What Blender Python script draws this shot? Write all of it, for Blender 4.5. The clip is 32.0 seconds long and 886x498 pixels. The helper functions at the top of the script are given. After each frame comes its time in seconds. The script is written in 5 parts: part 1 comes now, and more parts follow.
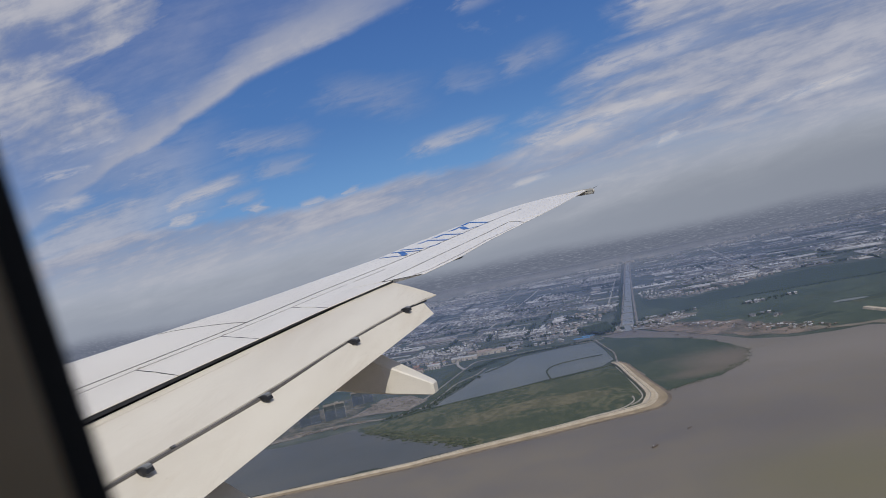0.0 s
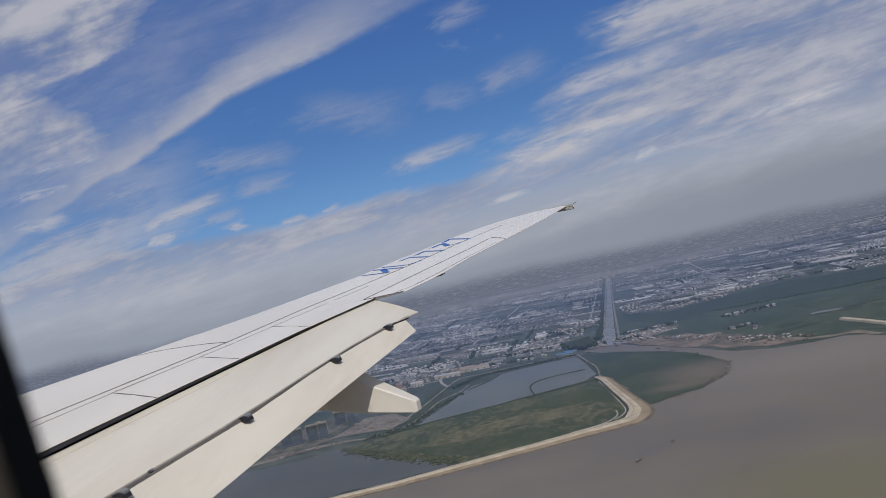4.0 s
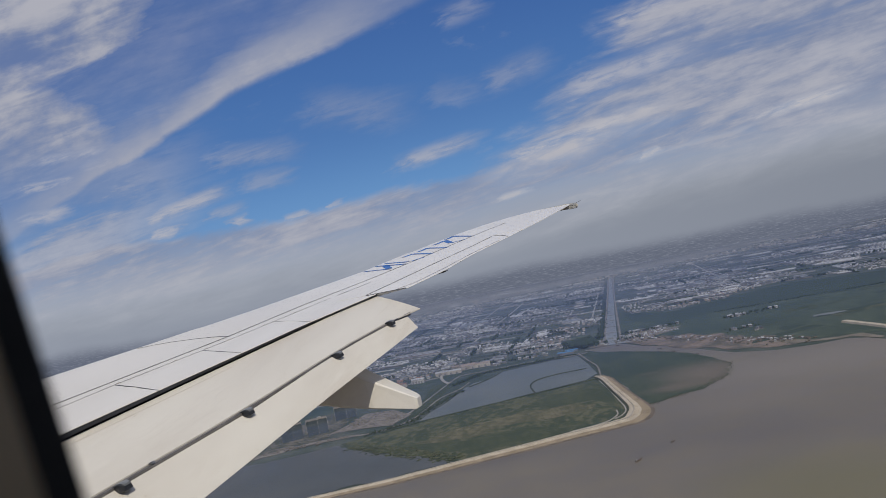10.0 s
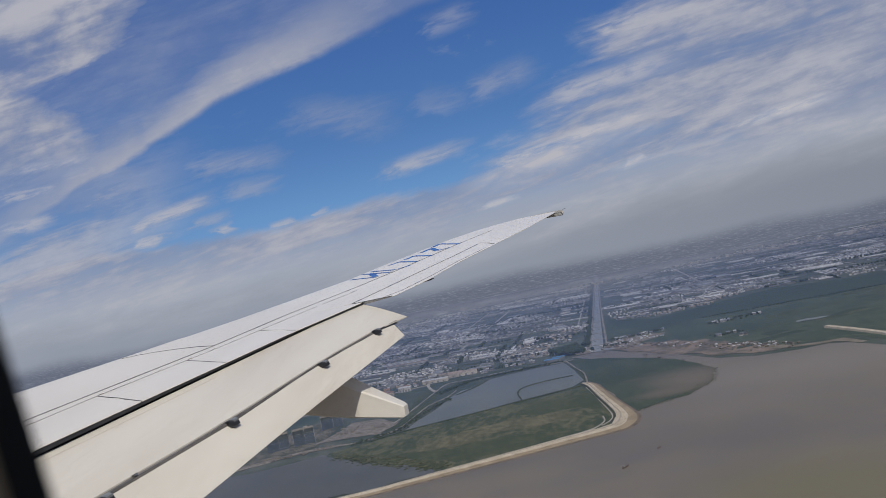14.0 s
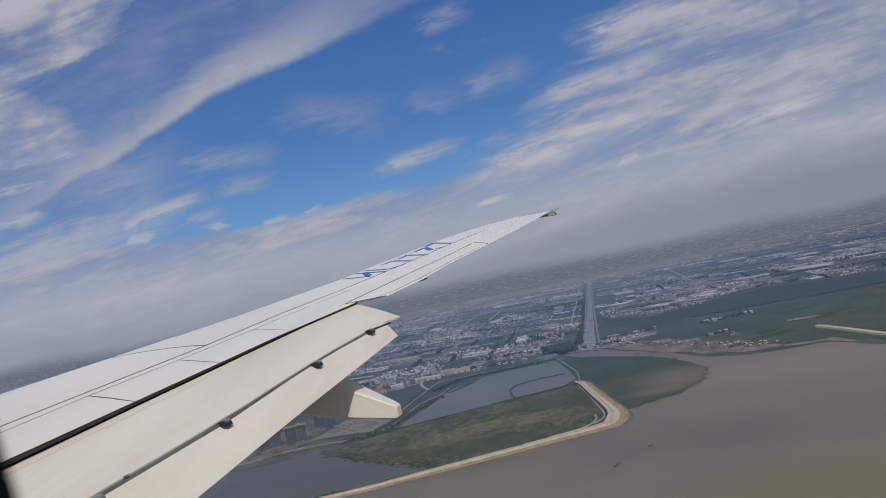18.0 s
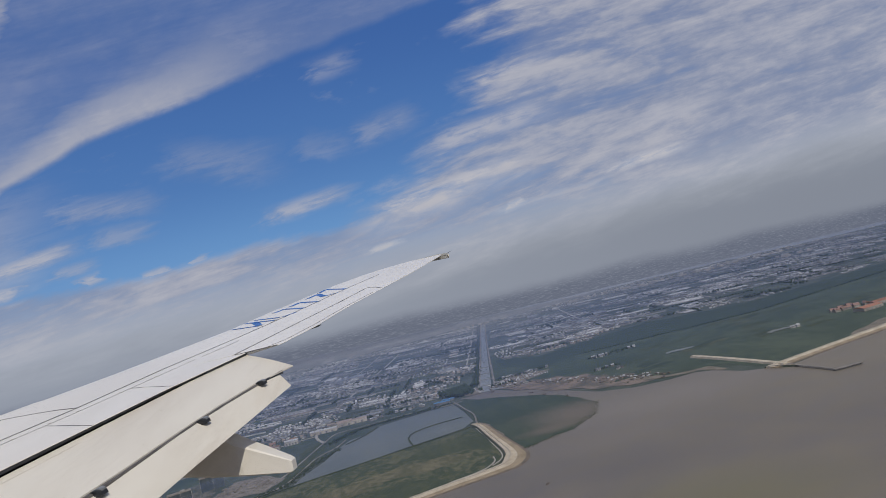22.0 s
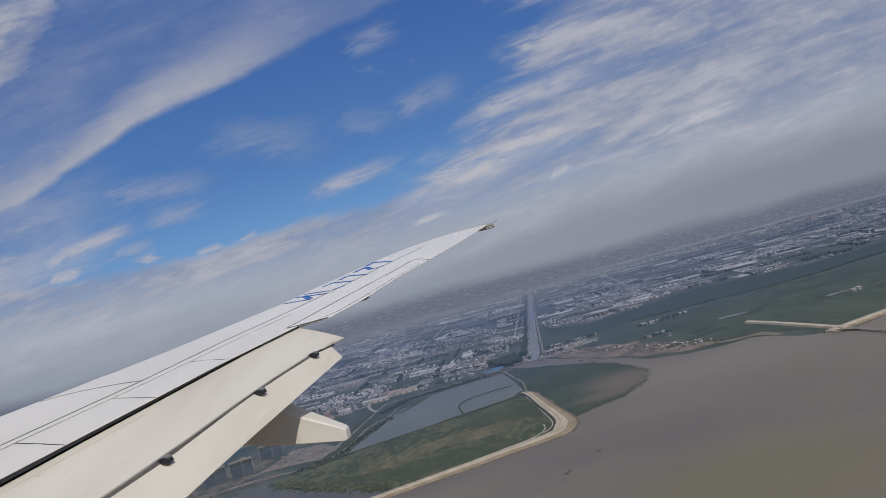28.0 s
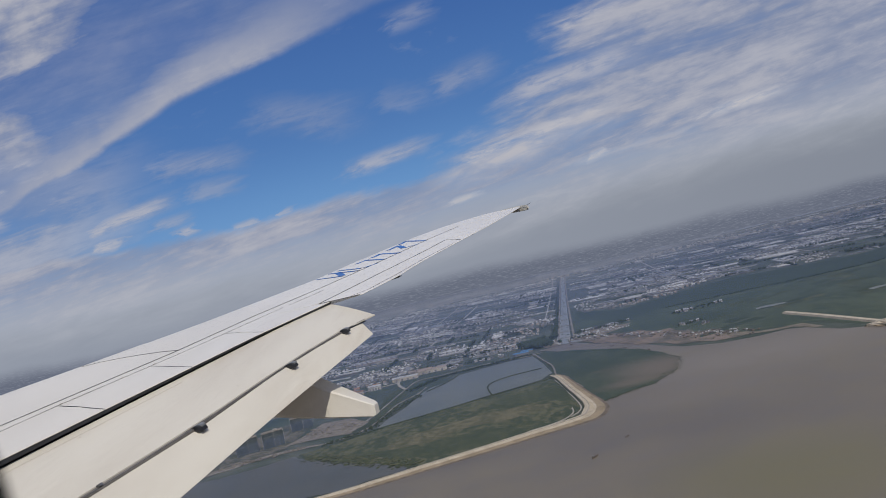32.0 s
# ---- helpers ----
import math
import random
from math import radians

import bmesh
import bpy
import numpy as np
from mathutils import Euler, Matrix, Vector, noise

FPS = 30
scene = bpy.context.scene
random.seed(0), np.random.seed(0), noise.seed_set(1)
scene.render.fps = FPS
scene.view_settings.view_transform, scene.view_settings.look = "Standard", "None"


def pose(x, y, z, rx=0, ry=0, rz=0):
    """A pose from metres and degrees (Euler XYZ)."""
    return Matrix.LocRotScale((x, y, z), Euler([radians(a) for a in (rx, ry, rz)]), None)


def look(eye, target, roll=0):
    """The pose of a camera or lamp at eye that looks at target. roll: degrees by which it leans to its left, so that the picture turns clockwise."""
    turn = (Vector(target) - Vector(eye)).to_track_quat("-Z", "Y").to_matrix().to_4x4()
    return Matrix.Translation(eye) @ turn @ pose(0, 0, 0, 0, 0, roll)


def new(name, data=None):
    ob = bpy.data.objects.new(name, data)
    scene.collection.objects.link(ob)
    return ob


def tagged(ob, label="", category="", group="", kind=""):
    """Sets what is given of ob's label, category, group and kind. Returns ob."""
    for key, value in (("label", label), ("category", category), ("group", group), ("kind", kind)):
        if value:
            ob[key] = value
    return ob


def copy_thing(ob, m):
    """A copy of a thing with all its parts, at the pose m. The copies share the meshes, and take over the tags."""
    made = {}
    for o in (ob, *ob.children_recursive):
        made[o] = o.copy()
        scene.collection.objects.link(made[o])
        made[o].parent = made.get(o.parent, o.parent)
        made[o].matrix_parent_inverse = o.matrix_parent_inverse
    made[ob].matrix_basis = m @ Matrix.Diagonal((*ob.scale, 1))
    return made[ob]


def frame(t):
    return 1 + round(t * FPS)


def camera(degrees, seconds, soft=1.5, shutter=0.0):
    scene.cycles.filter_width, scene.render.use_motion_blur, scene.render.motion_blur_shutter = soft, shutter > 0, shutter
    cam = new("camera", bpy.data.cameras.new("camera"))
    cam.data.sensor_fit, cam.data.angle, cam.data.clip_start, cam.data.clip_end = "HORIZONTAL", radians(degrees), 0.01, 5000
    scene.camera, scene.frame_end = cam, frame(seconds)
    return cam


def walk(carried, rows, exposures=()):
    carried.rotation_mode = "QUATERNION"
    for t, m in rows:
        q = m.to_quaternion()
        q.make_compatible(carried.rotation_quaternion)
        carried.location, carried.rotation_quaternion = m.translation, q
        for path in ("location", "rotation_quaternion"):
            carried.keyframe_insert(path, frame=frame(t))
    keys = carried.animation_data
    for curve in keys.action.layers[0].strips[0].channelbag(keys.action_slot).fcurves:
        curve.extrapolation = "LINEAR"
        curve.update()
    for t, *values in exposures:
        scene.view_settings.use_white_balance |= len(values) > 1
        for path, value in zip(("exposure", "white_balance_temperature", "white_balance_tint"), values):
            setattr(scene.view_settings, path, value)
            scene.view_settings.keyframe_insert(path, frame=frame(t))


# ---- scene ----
# The camera looks out of an airliner's window at its wing, with a coast far below.
EYE = 330.0          # height of the eye over the ground

cam = camera(67.9, 32.0, soft=0.9)
# focused on the wing, so that the window's rim close by is soft
cam.data.dof.use_dof, cam.data.dof.focus_distance, cam.data.dof.aperture_fstop = True, 16.0, 4.5
PATH = [
    (0, -0.0062, 0.0000, 329.9640, 89.81, 11.26, 2.54),
    (0.5, 0.0074, -0.0031, 329.9640, 89.62, 12.29, 1.60),
    (1, 0.0043, -0.0023, 329.9640, 89.75, 12.13, 0.68),
    (1.5, 0.0026, -0.0021, 329.9640, 90.16, 11.67, 0.62),
    (2, 0.0008, -0.0020, 329.9640, 90.55, 11.66, 0.69),
    (2.5, 0.0016, -0.0019, 329.9640, 90.76, 11.49, 0.66),
    (3, -0.0045, 0.0004, 329.9640, 91.02, 11.47, 0.80),
    (3.5, -0.0024, -0.0009, 329.9640, 91.27, 11.92, 1.17),
    (4, 0.0009, -0.0012, 329.9640, 90.94, 11.90, 0.93),
    (4.5, 0.0003, -0.0013, 329.9640, 90.59, 11.90, 0.98),
    (6.5, -0.0006, -0.0014, 329.9640, 91.10, 11.72, 1.33),
    (7, -0.0004, -0.0014, 329.9640, 90.58, 11.65, 0.84),
    (7.5, -0.0009, -0.0010, 329.9640, 90.27, 11.44, 0.61),
    (8, -0.0004, -0.0017, 329.9640, 90.25, 11.67, 0.69),
    (8.5, 0.0011, -0.0020, 329.9640, 90.20, 11.60, 0.65),
    (9, -0.0044, -0.0004, 329.9640, 90.54, 11.43, 0.82),
    (9.5, -0.0064, -0.0002, 329.9640, 90.52, 11.42, 0.75),
    (10, -0.0068, 0.0002, 329.9640, 90.73, 11.11, 1.14),
    (10.5, -0.0065, 0.0004, 329.9640, 92.04, 11.41, 0.73),
    (11, -0.0041, -0.0005, 329.9640, 92.14, 11.36, 0.32),
    (11.5, -0.0023, -0.0004, 329.9640, 91.65, 11.59, -0.13),
    (12, 0.0015, -0.0014, 329.9640, 91.38, 11.83, -0.21),
    (12.5, 0.0010, -0.0015, 329.9640, 91.45, 11.77, -0.02),
    (13, -0.0005, -0.0006, 329.9640, 91.49, 11.75, -0.08),
    (13.5, -0.0016, -0.0003, 329.9640, 91.21, 12.05, -0.15),
    (14, -0.0037, -0.0001, 329.9640, 91.17, 11.39, -0.06),
    (14.5, -0.0009, -0.0013, 329.9640, 91.86, 11.59, 0.18),
    (16.5, 0.0044, -0.0021, 329.9770, 90.32, 11.86, -1.28),
    (17, -0.0017, -0.0003, 329.9890, 90.47, 10.81, -1.39),
    (17.5, -0.0031, 0.0000, 330.0010, 90.77, 11.11, -1.01),
    (18, -0.0028, 0.0004, 330.0140, 90.87, 11.08, -0.65),
    (18.5, 0.0138, -0.0034, 330.0021, 90.74, 11.93, -0.48),
    (19, -0.0017, -0.0006, 329.9890, 92.42, 13.02, -2.69),
    (19.5, -0.0180, 0.0040, 329.9760, 95.84, 11.87, -5.69),
    (20, -0.0180, 0.0030, 329.9640, 97.75, 12.14, -6.37),
    (20.5, -0.0180, 0.0030, 329.9640, 97.50, 10.82, -7.56),
    (21, -0.0180, 0.0030, 329.9640, 96.84, 9.20, -6.83),
    (21.5, -0.0180, 0.0030, 329.9640, 94.71, 10.60, -8.32),
    (22, -0.0180, 0.0030, 329.9640, 92.88, 13.05, -10.06),
    (22.5, -0.0180, 0.0030, 329.9640, 92.93, 13.38, -8.63),
    (23, -0.0180, 0.0030, 329.9640, 91.96, 12.77, -7.70),
    (23.5, -0.0180, 0.0030, 329.9640, 91.21, 12.51, -6.88),
    (24, -0.0156, 0.0024, 329.9640, 91.25, 12.72, -6.14),
    (24.5, -0.0153, 0.0023, 329.9640, 91.51, 12.71, -5.99),
    (26.5, -0.0180, 0.0030, 329.9640, 91.08, 14.43, -6.65),
    (27, -0.0155, 0.0024, 329.9640, 91.29, 14.05, -6.06),
    (27.5, -0.0136, 0.0019, 329.9640, 91.00, 14.81, -5.87),
    (28, -0.0144, 0.0021, 329.9640, 91.31, 14.42, -5.92),
    (28.5, -0.0128, 0.0017, 329.9640, 91.16, 15.01, -5.65),
    (29, -0.0100, 0.0010, 329.9640, 91.23, 14.22, -5.11),
    (29.5, -0.0080, 0.0005, 329.9641, 91.13, 13.67, -4.86),
    (30, -0.0085, 0.0006, 329.9641, 90.90, 13.21, -4.99),
    (30.5, -0.0100, 0.0010, 329.9640, 90.77, 13.44, -5.31),
    (31, -0.0050, 0.0000, 329.9640, 90.75, 13.65, -4.70),
    (31.5, -0.0000, -0.0010, 329.9640, 90.23, 13.35, -3.84),
    (32, -0.0045, 0.0004, 329.9640, 90.28, 12.79, -3.00),
]
walk(cam, [(t, pose(x, y, z, rx, ry, rz)) for t, x, y, z, rx, ry, rz in PATH],
     exposures=[(0.0, -0.04), (2.0, -0.06), (4.0, -0.06), (8.0, -0.12), (10.0, -0.12), (12.0, -0.08), (14.0, -0.08), (17.0, -0.09), (18.0, -0.09), (20.0, -0.09), (24.0, -0.05), (28.0, -0.07), (30.0, -0.10), (32.0, -0.07)])

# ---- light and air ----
# tints and reach of the distance haze painted on the sheet over the land
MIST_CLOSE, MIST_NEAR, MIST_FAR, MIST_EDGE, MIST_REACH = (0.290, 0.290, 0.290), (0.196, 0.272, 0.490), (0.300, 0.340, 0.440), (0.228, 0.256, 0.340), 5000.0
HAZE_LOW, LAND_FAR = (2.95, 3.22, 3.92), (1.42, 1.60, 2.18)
SUN_AZ, SUN_EL = 168.0, 50.0      # degrees clockwise from +y, and above the horizon
sun_way = Vector((math.sin(radians(SUN_AZ)) * math.cos(radians(SUN_EL)),
                  math.cos(radians(SUN_AZ)) * math.cos(radians(SUN_EL)), math.sin(radians(SUN_EL))))
sun = new("sun", bpy.data.lights.new("sun", "SUN"))
sun.data.energy, sun.data.angle, sun.data.color = 2.78, radians(0.6), (1.0, 0.92, 0.80)
sun.matrix_world = look((0, 0, 600), Vector((0, 0, 600)) - sun_way)


class Nodes:
    """A short way to write node trees."""

    def __init__(self, tree):
        self.tree = tree
        tree.nodes.clear()

    def add(self, kind, **values):
        node = self.tree.nodes.new(kind)
        for key, value in values.items():
            if key in node.inputs:
                self.feed(node.inputs[key], value)
            elif key == "operation":
                node.operation = value
        return node

    def feed(self, socket, value):
        if hasattr(value, "is_linked"):
            self.tree.links.new(value, socket)
        else:
            socket.default_value = value

    def math(self, op, a, b=0.0, c=0.0):
        node = self.tree.nodes.new("ShaderNodeMath")
        node.operation = op
        for socket, value in zip(node.inputs, (a, b, c)):
            self.feed(socket, value)
        return node.outputs[0]

    def ramp(self, value, lo, hi, a=0.0, b=1.0):
        node = self.tree.nodes.new("ShaderNodeMapRange")
        node.interpolation_type = "SMOOTHSTEP"
        for socket, v in zip(node.inputs, (value, lo, hi, a, b)):
            self.feed(socket, v)
        return node.outputs[0]

    def mix(self, fac, a, b):
        node = self.tree.nodes.new("ShaderNodeMix")
        node.data_type = "RGBA"
        self.feed(node.inputs[0], fac)
        self.feed(node.inputs[6], a)
        self.feed(node.inputs[7], b)
        return node.outputs[2]

    def noise(self, vector, scale, detail=4.0, rough=0.55, distort=0.0):
        node = self.tree.nodes.new("ShaderNodeTexNoise")
        if vector is not None:
            self.feed(node.inputs["Vector"], vector)
        for key, v in (("Scale", scale), ("Detail", detail), ("Roughness", rough), ("Distortion", distort)):
            self.feed(node.inputs[key], v)
        return node.outputs["Fac"]

    def xyz(self, x, y, z=0.0):
        node = self.tree.nodes.new("ShaderNodeCombineXYZ")
        for socket, v in zip(node.inputs, (x, y, z)):
            self.feed(socket, v)
        return node.outputs[0]


# The sky: blue above, layers of stretched cloud, one long streak, grey haze towards the horizon.
world = bpy.data.worlds.new("sky")
scene.world = world
world.use_nodes = True
n = Nodes(world.node_tree)
way = n.add("ShaderNodeTexCoord").outputs["Generated"]
sep = n.add("ShaderNodeSeparateXYZ", Vector=way)
dx, dy, dz = sep.outputs
sky = n.add("ShaderNodeTexSky")
sky.sky_type, sky.sun_disc, sky.sun_elevation, sky.sun_rotation = "NISHITA", False, radians(SUN_EL), radians(SUN_AZ)
sky.altitude, sky.air_density, sky.dust_density, sky.ozone_density = 500.0, 1.0, 0.4, 2.5
# bearings on a flat wall to the north of the eye; mirrored behind it
flat = n.math("MAXIMUM", n.math("ABSOLUTE", dy), 0.15)
low = n.math("DIVIDE", dz, flat)                  # slope above the horizon
u = n.math("SUBTRACT", n.math("DIVIDE", dx, flat), 0.012)
v = n.math("ADD", low, 0.020)
v2 = n.math("MULTIPLY_ADD", u, -0.13, v)          # cloud layers rise a little to the east


def field(du, dv, seed, scale, detail, rough, distort=0.0):
    """Noise about zero, stretched along the cloud layers."""
    return n.math("SUBTRACT", n.noise(n.xyz(n.math("MULTIPLY", u, du), n.math("MULTIPLY", v2, dv), seed), scale, detail, rough, distort), 0.5)


def total(*terms):
    """A sum of (socket, weight) pairs."""
    made = None
    for socket, weight in terms:
        made = n.math("MULTIPLY_ADD", socket, weight, 0.0 if made is None else made)
    return made


def both(*sockets):
    made = sockets[0]
    for socket in sockets[1:]:
        made = n.math("MULTIPLY", made, socket)
    return made


def most(*sockets):
    made = sockets[0]
    for socket in sockets[1:]:
        made = n.math("MAXIMUM", made, socket)
    return made


broad = field(1.0, 2.2, 0.0, 4.0, 5.0, 0.55)
bands = field(1.1, 5.5, 3.0, 3.6, 9.0, 0.55, 0.5)
fibre = field(2.2, 8.5, 7.0, 6.0, 9.0, 0.60, 0.5)
hair = field(3.0, 22.0, 11.0, 7.0, 6.0, 0.65, 0.3)
lump = field(1.0, 1.6, 5.0, 22.0, 7.0, 0.62, 0.3)
puff = field(1.0, 1.2, 13.0, 9.0, 6.0, 0.55, 0.2)
mixed = total((bands, 1.0), (fibre, 0.45))
uw = total((u, 1.0), (fibre, 0.10), (lump, 0.045), (puff, 0.05))
vw = total((v, 1.0), (fibre, 0.022), (lump, 0.014), (puff, 0.016))


def ribbon(u0, v0, u1, v1, half, force):
    """A frayed strip of cloud between two bearings."""
    length = math.hypot(u1 - u0, v1 - v0)
    a, b = (u1 - u0) / length, (v1 - v0) / length
    ru, rv = n.math("SUBTRACT", uw, u0), n.math("SUBTRACT", vw, v0)
    p = n.math("MULTIPLY_ADD", ru, a, n.math("MULTIPLY", rv, b))
    q = n.math("ABSOLUTE", n.math("MULTIPLY_ADD", ru, -b, n.math("MULTIPLY", rv, a)))
    ends = n.math("MULTIPLY", n.ramp(p, -half, length * 0.3), n.ramp(p, length * 0.7, length + half * 1.5, 1.0, 0.0))
    return n.math("MULTIPLY", ends, n.ramp(q, half * 0.2, half * 2.0, force, 0.0))


def curve(x, lo, hi, points):
    """A soft line through (x, height) points."""
    node = n.tree.nodes.new("ShaderNodeValToRGB")
    ramp = node.color_ramp
    ramp.interpolation = "CARDINAL"
    while len(ramp.elements) < len(points):
        ramp.elements.new(0.5)
    for stop, (px, py) in zip(ramp.elements, points):
        stop.position = (px - lo) / (hi - lo)
        stop.color = (py, py, py, 1)
    n.feed(node.inputs[0], n.math("DIVIDE", n.math("SUBTRACT", x, lo), hi - lo))
    return node.outputs[0]


# the long streak: a sharp lower edge and a soft upper one
edge = curve(u, -0.8, 0.4, ((-0.80, 0.120), (-0.646, 0.182), (-0.550, 0.226), (-0.456, 0.258), (-0.416, 0.279), (-0.330, 0.314), (-0.264, 0.337), (-0.173, 0.355), (-0.117, 0.370), (-0.041, 0.392), (0.015, 0.408), (0.090, 0.424), (0.30, 0.47)))
wide = curve(u, -0.8, 0.4, ((-0.80, 0.08), (-0.54, 0.080), (-0.444, 0.074), (-0.368, 0.062), (-0.308, 0.066), (-0.230, 0.085), (-0.170, 0.105), (-0.06, 0.130), (0.10, 0.150)))
over = total((v, 1.0), (edge, -1.0), (broad, 0.010))
soft_over = n.math("DIVIDE", total((over, 1.0), (fibre, 0.05), (lump, 0.02), (puff, 0.05)), wide)
streak = both(n.ramp(total((over, 1.0), (lump, 0.008)), -0.005, 0.012), n.ramp(soft_over, 0.15, 1.30, 1.0, 0.0))
streak = both(streak, n.ramp(total((fibre, 1.0), (lump, 1.0)), -0.35, 0.2, 0.82, 1.0), n.ramp(u, -0.22, 0.06, 0.92, 0.30), n.ramp(u, -0.66, -0.46, 0.72, 1.0))
# thin lilac haze above the streak; heaped cloud in the west, in two masses with a blue gap
above = both(n.ramp(over, 0.0, 0.05), n.ramp(u, -0.02, 0.20, 0.30, 0.0), n.ramp(total((puff, 0.8), (broad, 0.5), (bands, 0.15)), -0.2, 0.25, 0.45, 1.10))
shore = curve(v, 0.2, 0.6, ((0.20, 0.60), (0.27, 0.560), (0.291, 0.533), (0.317, 0.500), (0.349, 0.472), (0.385, 0.440), (0.402, 0.405), (0.420, 0.500), (0.436, 0.550), (0.455, 0.580), (0.50, 0.605), (0.60, 0.66)))
inland = total((u, 1.0), (shore, -1.0), (fibre, 0.10), (lump, 0.07), (puff, 0.14))
west = n.ramp(n.math("ADD", inland, 1.0), -0.035, 0.035, 1.0, 0.0)
west = both(west, n.ramp(total((mixed, 0.5), (puff, 0.9)), -0.22, 0.08, 0.40, 0.95), n.ramp(v, 0.24, 0.33, 0.45, 1.0))
low_west = both(n.ramp(u, -0.58, -0.30, 0.70, 0.0), n.ramp(total((over, 1.0)), -0.03, 0.0, 1.0, 0.4), n.ramp(total((mixed, 1.0), (hair, 0.35)), -0.16, 0.14, 0.30, 1.15))
# streaked lilac-white cloud in the east, with blue gaps near its border
border = curve(v, 0.0, 0.6, ((0.0, 0.0), (0.143, 0.074), (0.185, 0.135), (0.233, 0.180), (0.273, 0.225), (0.308, 0.258), (0.349, 0.275), (0.389, 0.290), (0.60, 0.34)))
inside = total((u, 1.0), (border, -1.0), (bands, 0.24), (fibre, 0.10), (puff, 0.08))
east = both(n.ramp(inside, -0.01, 0.11), n.ramp(total((bands, 1.0), (fibre, 0.42), (hair, 0.14), (n.ramp(u, 0.25, 0.75), 0.26), (n.ramp(v, 0.20, 0.32), -0.07)), -0.15, 0.18, 0.55, 0.93))
# the low bank with its bright upper edge
bank_top = curve(u, -0.8, 0.8, ((-0.80, 0.125), (-0.65, 0.134), (-0.55, 0.145), (-0.47, 0.140), (-0.39, 0.133), (-0.31, 0.128), (-0.235, 0.130), (-0.16, 0.136), (-0.075, 0.139), (0.039, 0.141), (0.138, 0.156), (0.229, 0.174), (0.286, 0.190),
                                (0.36, 0.196), (0.46, 0.206), (0.60, 0.216), (0.75, 0.235)))
under = total((v, 1.0), (bank_top, -1.0), (lump, 0.020), (fibre, 0.018), (puff, 0.012))
bank = both(n.ramp(under, -0.016, 0.004, 1.0, 0.0), n.ramp(total((mixed, 1.0), (hair, 0.35)), -0.26, 0.14, 0.60, 0.96))
crest = both(n.ramp(under, -0.062, -0.014), n.ramp(under, -0.010, 0.004, 1.0, 0.0), n.ramp(u, 0.00, 0.12), n.ramp(u, 0.32, 0.42, 1.0, 0.0), n.ramp(total((fibre, 1.0), (puff, 0.5)), -0.25, 0.15, 0.55, 1.0))
wisps = n.math("MULTIPLY", n.ramp(total((lump, 0.5), (fibre, 0.6), (broad, 1.0)), 0.08, 0.32), 0.22)
ribbons = None
for strip in ((0.178, 0.230, 0.420, 0.262, 0.017, 0.80), (0.170, 0.214, 0.300, 0.210, 0.010, 0.60), (0.262, 0.316, 0.440, 0.338, 0.014, 0.80), (0.350, 0.292, 0.560, 0.312, 0.014, 0.55),
              (0.045, 0.140, 0.370, 0.191, 0.012, 0.95), (0.440, 0.133, 0.650, 0.159, 0.010, 1.00), (0.290, 0.113, 0.338, 0.121, 0.006, 1.00), (0.072, 0.091, 0.118, 0.097, 0.005, 0.95),
              (0.130, 0.070, 0.280, 0.068, 0.005, 0.70), (0.180, 0.106, 0.560, 0.130, 0.005, 0.55), (-0.084, 0.170, 0.056, 0.188, 0.010, 0.75), (-0.370, 0.236, -0.215, 0.226, 0.014, 0.45),
              (-0.320, 0.189, -0.236, 0.187, 0.010, 0.45), (-0.490, 0.158, -0.330, 0.188, 0.011, 0.85), (-0.390, 0.150, -0.312, 0.155, 0.006, 0.55), (-0.195, 0.286, -0.045, 0.252, 0.022, 0.34),
              (0.080, 0.266, 0.180, 0.288, 0.016, 0.42), (0.030, 0.376, 0.100, 0.390, 0.014, 0.36), (-0.010, 0.272, 0.070, 0.260, 0.014, 0.26), (-0.340, 0.131, -0.310, 0.138, 0.007, 0.80),
              (-0.475, 0.141, -0.408, 0.141, 0.008, 0.90), (-0.245, 0.127, -0.205, 0.130, 0.005, 0.75), (-0.182, 0.132, -0.160, 0.135, 0.004, 0.65), (-0.66, 0.282, -0.47, 0.288, 0.007, 0.80),
              (-0.66, 0.251, -0.54, 0.248, 0.006, 0.75), (-0.68, 0.197, -0.570, 0.204, 0.011, 0.80), (0.480, 0.196, 0.740, 0.226, 0.010, 0.70), (0.560, 0.090, 0.760, 0.104, 0.007, 0.45)):
    one = ribbon(*strip)
    ribbons = one if ribbons is None else n.math("MAXIMUM", ribbons, one)
ribbons = n.math("MULTIPLY", ribbons, n.ramp(total((fibre, 1.0), (hair, 0.6), (lump, 0.4)), -0.25, 0.12, 0.45, 1.0))
cover = most(crest, streak, above, west, low_west, east, bank, wisps, ribbons, both(n.ramp(u, 0.36, 0.62, 0.0, 0.62), n.ramp(mixed, -0.2, 0.15, 0.70, 1.15)))
shine = n.ramp(total((mixed, 1.0), (lump, 0.3), (hair, 0.3)), -0.20, 0.32, 0.0, 0.72)
bright = most(shine, n.math("MULTIPLY", crest, 0.80), n.math("MULTIPLY", streak, 0.60), n.math("MULTIPLY", ribbons, 0.92), both(west, n.ramp(total((mixed, 0.8), (puff, 0.6)), -0.16, 0.20, 0.15, 0.80)))
cloud = n.mix(bright, (2.50, 2.88, 4.18, 1), (5.60, 5.45, 5.85, 1))
veil_at = total((low, 1.0), (bands, 0.09), (fibre, 0.035), (n.math("MAXIMUM", u, 0.0), -0.06))
veil = n.ramp(veil_at, -0.005, 0.098, 1.0, 0.0)
haze_colour = n.mix(n.ramp(veil_at, -0.03, 0.075), (*HAZE_LOW, 1), (4.62, 4.85, 5.50, 1))
